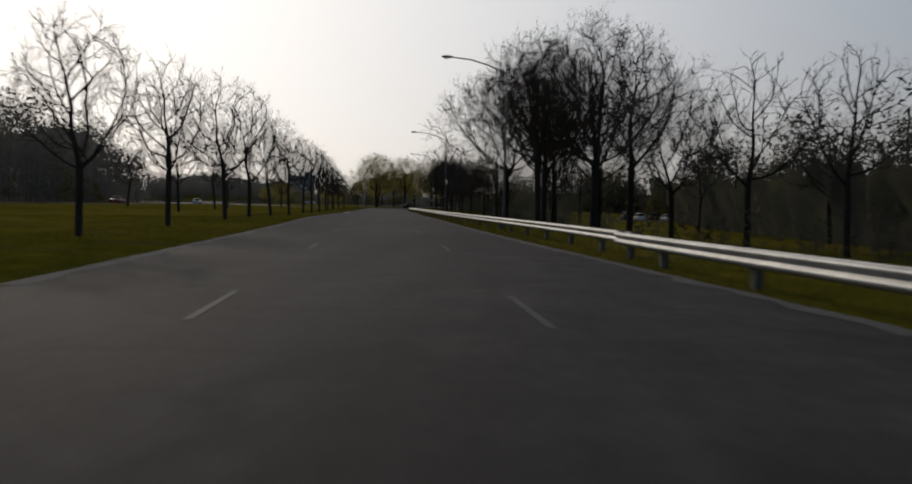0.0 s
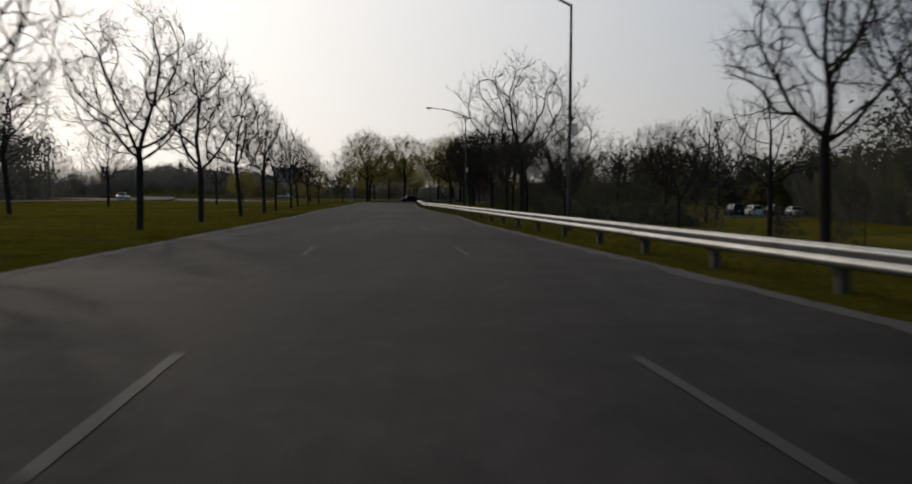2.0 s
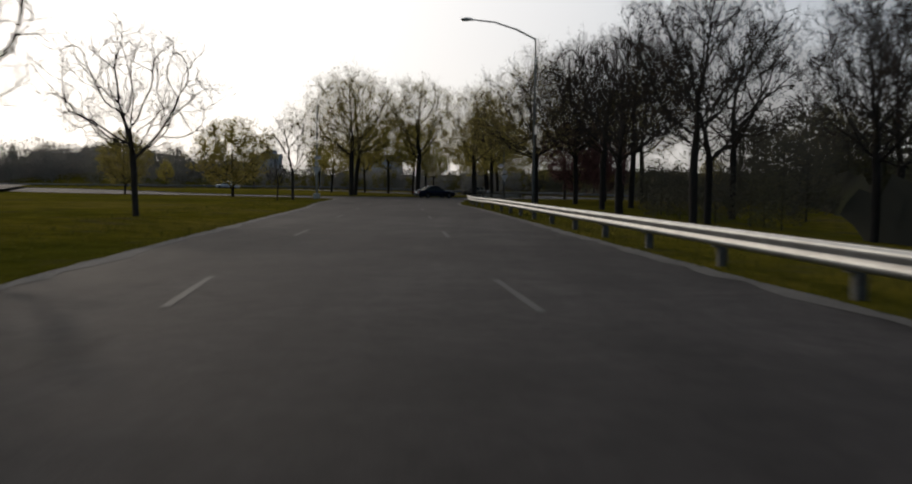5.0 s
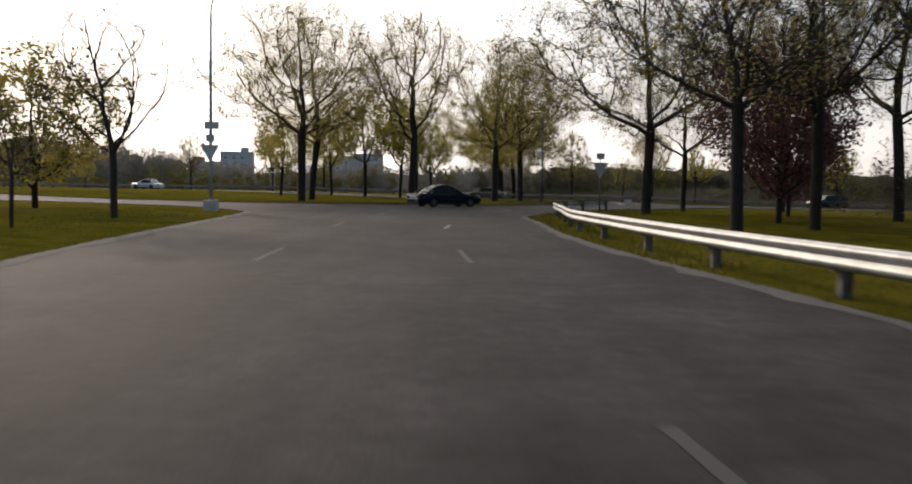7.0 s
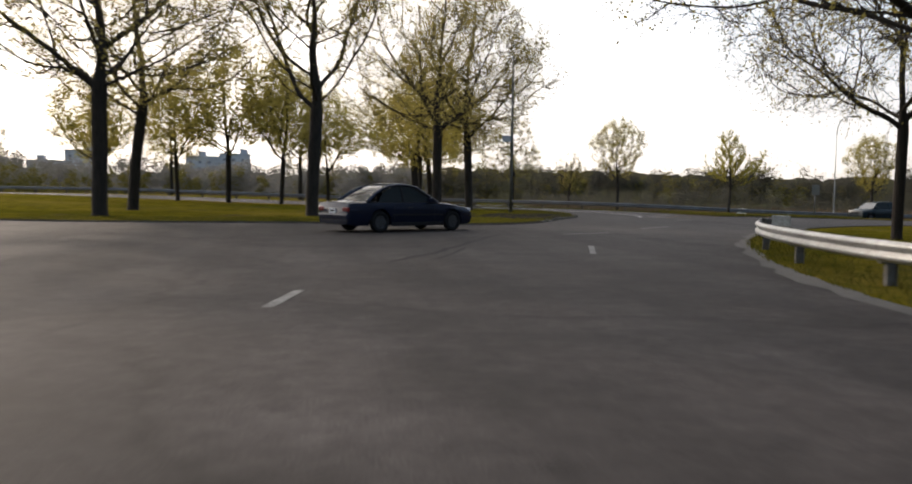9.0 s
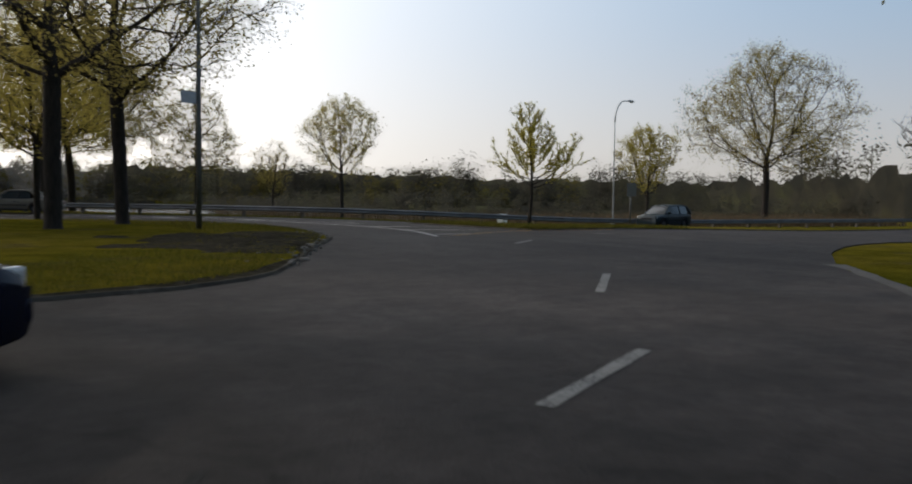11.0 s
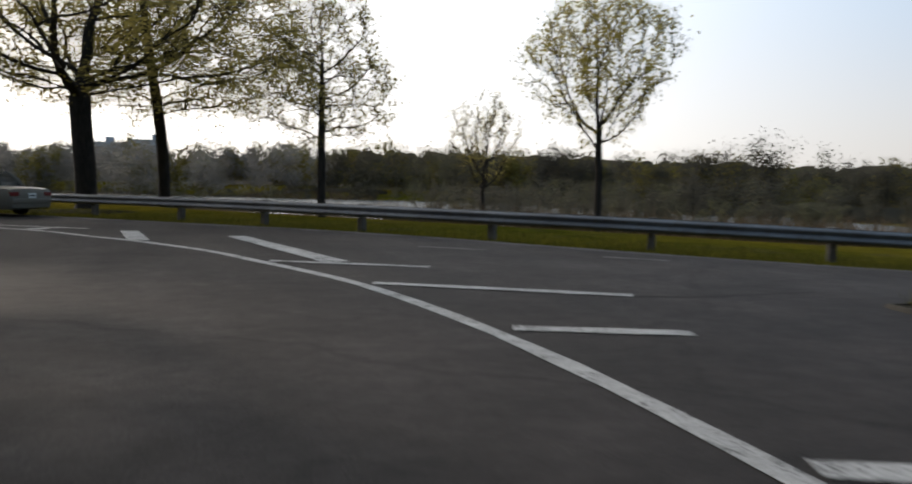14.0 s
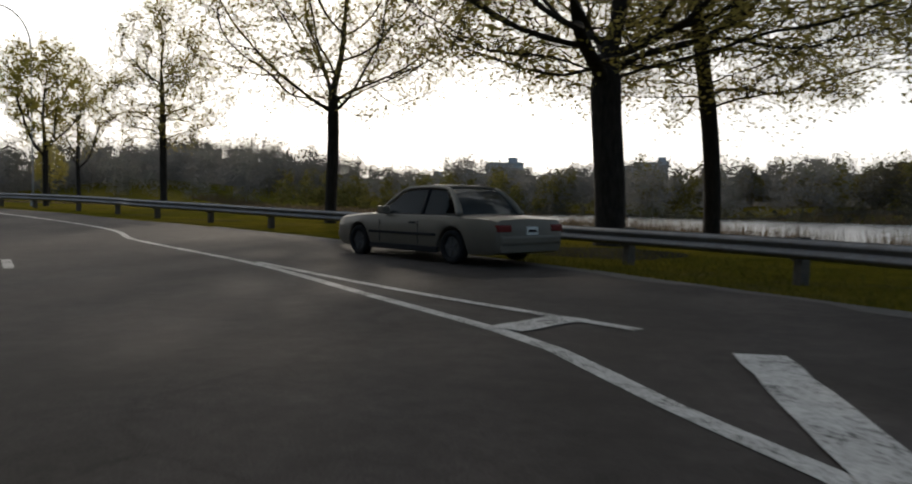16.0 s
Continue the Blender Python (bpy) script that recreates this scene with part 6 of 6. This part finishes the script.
def make_car(L, W, H, paint, style, label, category="car"):
    """Length along +x (front), width W, height H. style: sedan, coupe, hatch or van."""
    root = empty(category.replace(" ", "_"))
    hw = W / 2
    wb = L * 0.585
    xf, xr = L * 0.5 - L * 0.185, L * 0.5 - L * 0.185 - wb
    rw = 0.315
    belt = H * 0.64
    cuts = sorted([-L / 2, -L / 2 + 0.05, -L / 2 + 0.22, L / 2 - 0.3, L / 2 - 0.08, L / 2] + [c + o for c in (xf, xr) for o in (-0.42, -0.37, -0.30, -0.18, 0, 0.18, 0.30, 0.37, 0.42)] + [0, 0.35, -0.35])
    V, F = [], []
    ring = 0
    for x in cuts:
        u = x / (L / 2)
        zb = 0.20 + 0.06 * max(0, abs(u) - 0.9) * 10
        for c in (xf, xr):
            d = abs(x - c)
            if d < 0.385:
                zb = max(zb, 0.30 + math.sqrt(max(0, 0.385 ** 2 - d * d)) * 0.98)
        front = smooth01(L * 0.16, L * 0.5, x)
        back = smooth01(L * 0.22, L * 0.5, -x)
        if style == "sedan":
            zt = belt - 0.10 * belt * front ** 1.4 - 0.05 * belt * back - (0.16 if abs(u) > 0.985 else 0.03 if abs(u) > 0.96 else 0)
        elif style == "coupe":
            zt = belt - 0.17 * belt * front ** 1.3 - (0.16 if abs(u) > 0.985 else 0.03 if abs(u) > 0.96 else 0)
        else:
            zt = belt - 0.13 * belt * front ** 1.3 - (0.14 if abs(u) > 0.985 else 0.02 if abs(u) > 0.96 else 0)
        k = 1 - 0.13 * front ** 3 - 0.09 * back ** 3 - (0.05 if abs(u) > 0.985 else 0)
        w = hw * k
        half = [(0.0, zb), (w * 0.93, zb), (w * 0.985, max(zb + 0.02, 0.34)), (w, max(zb + 0.04, 0.52 * belt + 0.12)), (w * 0.985, zt - 0.12), (w * 0.95, zt - 0.035), (w * 0.86, zt), (0.0, zt + 0.025)]
        half = [(y, max(z, zb)) for y, z in half]
        rg = half + [(-y, z) for y, z in reversed(half[1:-1])]
        ring = len(rg)
        V += [(x, y, z) for y, z in rg]
    n = len(cuts)
    for i in range(n - 1):
        for j in range(ring):
            j2 = (j + 1) % ring
            F.append((i * ring + j, (i + 1) * ring + j, (i + 1) * ring + j2, i * ring + j2))
    F.append(tuple(range(ring)))
    F.append(tuple((n - 1) * ring + j for j in reversed(range(ring))))
    body = link_mesh("body", V, F, paint, root, smooth=True)
    md = body.modifiers.new("edge", 'EDGE_SPLIT')
    md.split_angle = radians(38)
    # greenhouse: belt outline, roof outline
    if style == "sedan":
        b0, b1, r0, r1 = L * 0.205, -L * 0.295, L * 0.055, -L * 0.185
    elif style == "coupe":
        b0, b1, r0, r1 = L * 0.20, -L * 0.36, L * 0.02, -L * 0.15
    elif style == "hatch":
        b0, b1, r0, r1 = L * 0.27, -L * 0.485, L * 0.08, -L * 0.38
    else:
        b0, b1, r0, r1 = L * 0.26, -L * 0.49, L * 0.10, -L * 0.46
    wb_, wr_ = hw * 0.88, hw * 0.66
    zb_, zr_ = belt - 0.02, H
    S = [(b0, 0.0), (r0 + (b0 - r0) * 0.64, 0.38), (r0 + (b0 - r0) * 0.3, 0.71), (r0, 0.93), ((r0 + r1) / 2, 1.0), (r1, 0.95), (r1 + (b1 - r1) * 0.36, 0.76), (r1 + (b1 - r1) * 0.72, 0.40), (b1, 0.0)]
    fine = spline([(x, f, 0) for x, f in S], 1e9)
    S = []
    for i in range(len(fine) - 1):
        p0, p1, p2, p3 = fine[max(i - 1, 0)], fine[i], fine[i + 1], fine[min(i + 2, len(fine) - 1)]
        for k in range(3):
            t = k / 3
            q = 0.5 * (2 * p1 + (p2 - p0) * t + (2 * p0 - 5 * p1 + 4 * p2 - p3) * t * t + (3 * p1 - p0 - 3 * p2 + p3) * t ** 3)
            S.append((q.x, min(1.0, max(0.0, q.y))))
    S.append((fine[-1].x, fine[-1].y))
    V, F = [], []
    for x, f in S:
        z = zb_ + (zr_ - zb_) * f
        w = wb_ + (wr_ - wb_) * f
        V += [(x, w, z), (x, w * 0.55, z + 0.02), (x, -w * 0.55, z + 0.02), (x, -w, z)]
    # glass front and rear
    def quad_strip(i0, i1, mtl, nm, lift=0.0, lab=""):
        vv, ff = [], []
        for i in range(i0, i1 + 1):
            vv += [(a, b, c + lift) for a, b, c in V[4 * i:4 * i + 4]]
        for i in range(i1 - i0):
            for j in range(3):
                ff.append((4 * i + j, 4 * i + j + 1, 4 * i + j + 5, 4 * i + j + 4))
        return link_mesh(nm, vv, ff, mtl, root, smooth=True, label=lab)
    quad_strip(0, 9, M_GLASS, "windscreen")
    quad_strip(15, 24, M_GLASS, "rear_window")
    roof = quad_strip(9, 15, paint, "roof")
    so = roof.modifiers.new("thick", 'SOLIDIFY')
    so.thickness, so.offset = 0.04, -1
    for sgn in (1, -1):
        side = [V[4 * i + (0 if sgn > 0 else 3)] for i in range(len(S))]
        mid = (r0 + r1) / 2 - 0.08
        top_mid = (mid, side[12][1], side[12][2] - 0.03)
        low_mid = (mid, sgn * wb_, zb_)

        def inset(i, dx):
            return (side[3 * i][0] + dx, side[3 * i][1] * 0.985, side[3 * i][2] - 0.03)
        for nm, poly in (("side_window", [(b0 - 0.12, sgn * wb_ * 0.985, zb_), inset(1, -0.07), inset(2, -0.06), inset(3, -0.05), (top_mid[0] + 0.04, top_mid[1] * 0.985, top_mid[2]), (mid + 0.04, low_mid[1] * 0.985, zb_)]),
                         ("side_window", [(mid - 0.04, low_mid[1] * 0.985, zb_), (top_mid[0] - 0.04, top_mid[1] * 0.985, top_mid[2]), inset(5, 0.06), inset(6, 0.13), inset(7, 0.24), (b1 + 0.42, sgn * wb_ * 0.985, zb_)])):
            link_mesh(nm, poly, [tuple(range(len(poly)))], M_GLASS, root)
        # pillars and roof rail along the outline
        vv, ff = [], []
        tube(vv, ff, [Vector(p) for p in side], [float(np.interp(i / 3, range(9), [0.035, 0.032, 0.03, 0.036, 0.035, 0.04, 0.055, 0.07, 0.07])) for i in range(len(side))], 6)
        link_mesh("pillar", vv, ff, paint, root, smooth=True)
        vv, ff = [], []
        tube(vv, ff, [Vector(low_mid), Vector(top_mid)], [0.04, 0.035], 6)
        link_mesh("pillar", vv, ff, M_TRIM if style != "hatch" else paint, root)
        vv, ff = [], []
        tube(vv, ff, [Vector((b0, sgn * wb_, zb_)), Vector((0, sgn * (wb_ + 0.01), zb_)), Vector((b1, sgn * wb_, zb_))], [0.02, 0.025, 0.02], 5)
        link_mesh("belt_trim", vv, ff, M_TRIM, root)
        bm = bmesh.new()
        box(bm, r0 * 0.3 + b0 * 0.55 - 0.09, r0 * 0.3 + b0 * 0.55 + 0.09, sgn * hw * 0.93 - 0.02, sgn * hw * 0.93 + sgn * 0.17, belt + 0.0, belt + 0.13, 0.02) if sgn > 0 else box(bm, r0 * 0.3 + b0 * 0.55 - 0.09, r0 * 0.3 + b0 * 0.55 + 0.09, -hw * 0.93 - 0.17, -hw * 0.93 + 0.02, belt, belt + 0.13, 0.02)
        part("wing_mirror", bm, paint, root)
        bm = bmesh.new()
        box(bm, L / 2 - 0.30, L / 2 - 0.045, min(sgn * hw * 0.5, sgn * hw * 0.84), max(sgn * hw * 0.5, sgn * hw * 0.84), belt * 0.66, belt * 0.80, 0.03)
        part("headlight", bm, M_LAMP_W, root)
        bm = bmesh.new()
        box(bm, -L / 2 - 0.012, -L / 2 + 0.25, min(sgn * hw * 0.55, sgn * hw * 0.9), max(sgn * hw * 0.55, sgn * hw * 0.9), belt * 0.68, belt * 0.83, 0.03)
        part("tail_light", bm, M_LAMP_R, root, "red tail light")
        bm = bmesh.new()
        box(bm, xr + 0.42, xf - 0.42, min(sgn * (hw - 0.01), sgn * (hw + 0.012)), max(sgn * (hw - 0.01), sgn * (hw + 0.012)), 0.50, 0.55, 0.005)
        part("rubbing_strip", bm, M_TRIM, root)
        bm = bmesh.new()
        box(bm, xr + 0.40, xf - 0.40, min(sgn * (hw * 0.93), sgn * (hw * 0.99)), max(sgn * (hw * 0.93), sgn * (hw * 0.99)), 0.185, 0.30, 0.02)
        part("sill", bm, M_TRIM, root)
        for xs_ in ((low_mid[0], b0 - 0.22) if style != "coupe" else (mid - 0.42, b0 - 0.22)):
            bm = bmesh.new()
            box(bm, xs_ - 0.006, xs_ + 0.006, min(sgn * (hw - 0.03), sgn * (hw + 0.002)), max(sgn * (hw - 0.03), sgn * (hw + 0.002)), 0.34, belt - 0.14)
            part("door_gap", bm, M_TRIM, root)
        bm = bmesh.new()
        box(bm, mid + 0.08, mid + 0.26, min(sgn * (hw - 0.02), sgn * (hw + 0.02)), max(sgn * (hw - 0.02), sgn * (hw + 0.02)), belt - 0.19, belt - 0.155, 0.008)
        part("door_handle", bm, M_TRIM, root)
    # cabin: dark seats and floor
    bm = bmesh.new()
    box(bm, b1 + 0.35, b0 - 0.3, -hw * 0.8, hw * 0.8, belt - 0.35, belt - 0.06, 0.05)
    for sx_ in (r0 - 0.5, r1 + 0.35):
        for sy in (-0.36, 0.36):
            box(bm, sx_ - 0.06, sx_ + 0.06, sy - 0.22, sy + 0.22, belt - 0.1, belt + 0.28, 0.05)
    part("cabin_interior", bm, M_TRIM, root, "dark cloth seats")
    for sx_, zz in ((L / 2 - 0.10, 0.0), (-L / 2 + 0.08, 0.04)):
        bm = bmesh.new()
        box(bm, sx_ - 0.1, sx_ + 0.1, -hw * 0.86, hw * 0.86, 0.34 + zz, 0.52 + zz, 0.05)
        part("bumper", bm, paint, root)
    bm = bmesh.new()
    box(bm, L / 2 - 0.02, L / 2 + 0.006, -hw * 0.45, hw * 0.45, belt * 0.62, belt * 0.74, 0.01)
    part("grille", bm, M_TRIM, root)
    bm = bmesh.new()
    box(bm, -L / 2 - 0.025, -L / 2 - 0.005, -0.15, 0.15, belt * 0.62, belt * 0.62 + 0.15, 0.005)
    plate = part("number_plate", bm, M_PLATE, root, "white plate with a dark bar")
    bm = bmesh.new()
    box(bm, -L / 2 - 0.029, -L / 2 - 0.0255, -0.11, 0.11, belt * 0.62 + 0.05, belt * 0.62 + 0.10)
    part("plate_bar", bm, M_TRIM, plate)
    # wheels
    first = None
    for x in (xf, xr):
        for sgn in (1, -1):
            m = pose(x, sgn * (hw - 0.115), rw, 90 * sgn, 0, 0)
            w = empty("wheel", m)
            w.parent = root
            if first is None:
                vv, ff = [], []
                prof = [(0.2, -0.085), (0.29, -0.1), (0.312, -0.075), (0.315, 0), (0.312, 0.075), (0.29, 0.1), (0.2, 0.085)]
                N = 22
                for i in range(N):
                    t = 2 * math.pi * i / N
                    vv += [(r * math.cos(t), r * math.sin(t), z) for r, z in prof]
                kk = len(prof)
                for i in range(N):
                    j = (i + 1) % N
                    for a in range(kk):
                        b_ = (a + 1) % kk
                        ff.append((i * kk + a, j * kk + a, j * kk + b_, i * kk + b_))
                t1 = link_mesh("tyre", vv, ff, M_TYRE, w, smooth=True)
                bm = bmesh.new()
                bmesh.ops.create_cone(bm, cap_ends=True, segments=20, radius1=0.205, radius2=0.205, depth=0.10)
                for k in range(5):
                    t = 2 * math.pi * k / 5
                    g = bmesh.ops.create_cube(bm, size=1)
                    bmesh.ops.scale(bm, verts=g["verts"], vec=(0.16, 0.055, 0.03))
                    bmesh.ops.translate(bm, verts=g["verts"], vec=(0.11, 0, -0.06))
                    bmesh.ops.rotate(bm, verts=g["verts"], cent=(0, 0, 0), matrix=Matrix.Rotation(t, 3, 'Z'))
                r1_ = part("rim", bm, M_RIM, w)
                first = (t1, r1_)
            else:
                share("tyre", first[0], w, Matrix.Identity(4))
                share("rim", first[1], w, Matrix.Identity(4))
    tagged(root, label, category)
    return root


CAR_BLUE = car_paint("dark_navy_car_paint", (0.006, 0.010, 0.024), 0.24)
CAR_GOLD = car_paint("champagne_car_paint", (0.13, 0.115, 0.094), 0.4)
CAR_TEAL = car_paint("dark_teal_car_paint", (0.005, 0.015, 0.021), 0.35)
CAR_SILVER = car_paint("silver_car_paint", (0.5, 0.51, 0.52), 0.3)
CAR_WHITE = car_paint("white_car_paint", (0.72, 0.72, 0.70), 0.35)
CAR_BLACK = car_paint("black_car_paint", (0.015, 0.015, 0.017), 0.3)
CAR_RED = car_paint("dark_red_car_paint", (0.16, 0.02, 0.02), 0.35)

coupe_car = make_car(4.85, 1.81, 1.42, CAR_BLUE, "coupe", "near-black navy two-door coupe crossing the junction")
coupe_car.matrix_basis = pose(-0.8, 62.2, 0.0, 0, 0, 31)
gold_sedan = make_car(5.05, 1.88, 1.42, CAR_GOLD, "sedan", "champagne four-door sedan driving along the lakeside road")
gold_sedan.matrix_basis = pose(4.75, 112.7, terrain(4.75, 112.7), 0, 0, 153)
teal = make_car(3.95, 1.70, 1.46, CAR_TEAL, "hatch", "dark teal hatchback on the road by the gore")
teal.matrix_basis = pose(39.6, 92.6, terrain(39.6, 92.6), 0, 0, 190)

sedan_s = make_car(4.7, 1.8, 1.44, CAR_SILVER, "sedan", "silver sedan on the far carriageway", "car")
sedan_s.matrix_basis = pose(-45, 128.5, terrain(-45, 128.5), 0, 0, 162)
van_b = make_car(4.6, 1.85, 1.75, CAR_BLACK, "van", "black sport utility car on the far carriageway", "car")
van_b.matrix_basis = pose(62, 80.5, terrain(62, 80.5), 0, 0, 185)
LOT = [(52.5, 6, 92), (55.5, 6.3, 90), (58.4, 5.8, 91), (61.5, 6.2, 93), (69.5, 6, 90), (72.6, 6.3, 92), (79.5, 5.8, 91), (82.4, 6.2, 90), (85.5, 6, 92)]
white_v = make_car(4.6, 1.82, 1.6, CAR_WHITE, "van", "white car in the parking area", "car")
red_s = make_car(4.6, 1.8, 1.44, CAR_RED, "sedan", "dark red sedan in the parking area", "car")
bases = [sedan_s, van_b, white_v, red_s]
kinds = [1, 2, 1, 0, 3, 1, 3, 0, 1]
labels = {0: "silver sedan in the parking area", 1: "black utility car in the parking area", 2: "white car in the parking area", 3: "dark red sedan in the parking area"}
used = set()
for (x, y, a), k in zip(LOT, kinds):
    m = pose(x, y, ground_z(x, y) + 0.0, 0, 0, a)
    if k in (2, 3) and k not in used:
        used.add(k)
        bases[k].matrix_basis = m
        ob = bases[k]
    else:
        ob = copy_thing(bases[k], m)
    tagged(ob, labels[k], "car", "parked cars behind the guard rail")
for x, y, a, k in [(-52, -70, 96, 0), (-50, -20, 95, 3), (-56, 40, 100, 0), (-48, -110, 95, 2)]:
    ob = copy_thing(bases[k], pose(x, y, ground_z(x, y) + 0.02, 0, 0, a))
    tagged(ob, labels[k].replace("in the parking area", "on the carriageway beyond the lawn"), "car", "cars beyond the lawn")
tagged(poly_sheet("parking_area", [(48, -6), (90, -6), (92, 12), (48, 12)], -1.46, M_ASPHALT, 0.4), "grey asphalt parking area behind the trees", "parking area", kind="structure")
tagged(stripe("far_carriageway", [(-46, -262), (-48, -110), (-51, -20), (-56, 40), (-75, 100), (-130, 150)], 8.0, M_ASPHALT, "grey carriageway beyond the lawn", 4, 0.42), kind="structure")

# ---------------------------------------------------------------- far buildings


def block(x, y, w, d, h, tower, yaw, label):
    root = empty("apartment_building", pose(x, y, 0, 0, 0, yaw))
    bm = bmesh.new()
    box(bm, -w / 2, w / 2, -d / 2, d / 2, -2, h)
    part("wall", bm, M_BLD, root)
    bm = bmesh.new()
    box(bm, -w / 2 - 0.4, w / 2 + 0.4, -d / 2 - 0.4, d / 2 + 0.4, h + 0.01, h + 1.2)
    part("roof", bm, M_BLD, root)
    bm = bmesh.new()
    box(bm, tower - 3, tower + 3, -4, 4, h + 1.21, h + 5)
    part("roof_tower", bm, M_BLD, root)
    src = None
    for r in range(5):
        for c in range(int(w // 7)):
            m = pose(-w / 2 + 4 + 7 * c, -d / 2 - 0.06, h - 4 - 5 * r)
            if src is None:
                bm = bmesh.new()
                box(bm, -1.2, 1.2, -0.1, 0.1, -1, 1)
                src = part("window", bm, M_BLD_WIN, root)
                src.matrix_basis = m
            else:
                share("window", src, root, m)
    return tagged(root, label, "building", "distant apartment buildings")


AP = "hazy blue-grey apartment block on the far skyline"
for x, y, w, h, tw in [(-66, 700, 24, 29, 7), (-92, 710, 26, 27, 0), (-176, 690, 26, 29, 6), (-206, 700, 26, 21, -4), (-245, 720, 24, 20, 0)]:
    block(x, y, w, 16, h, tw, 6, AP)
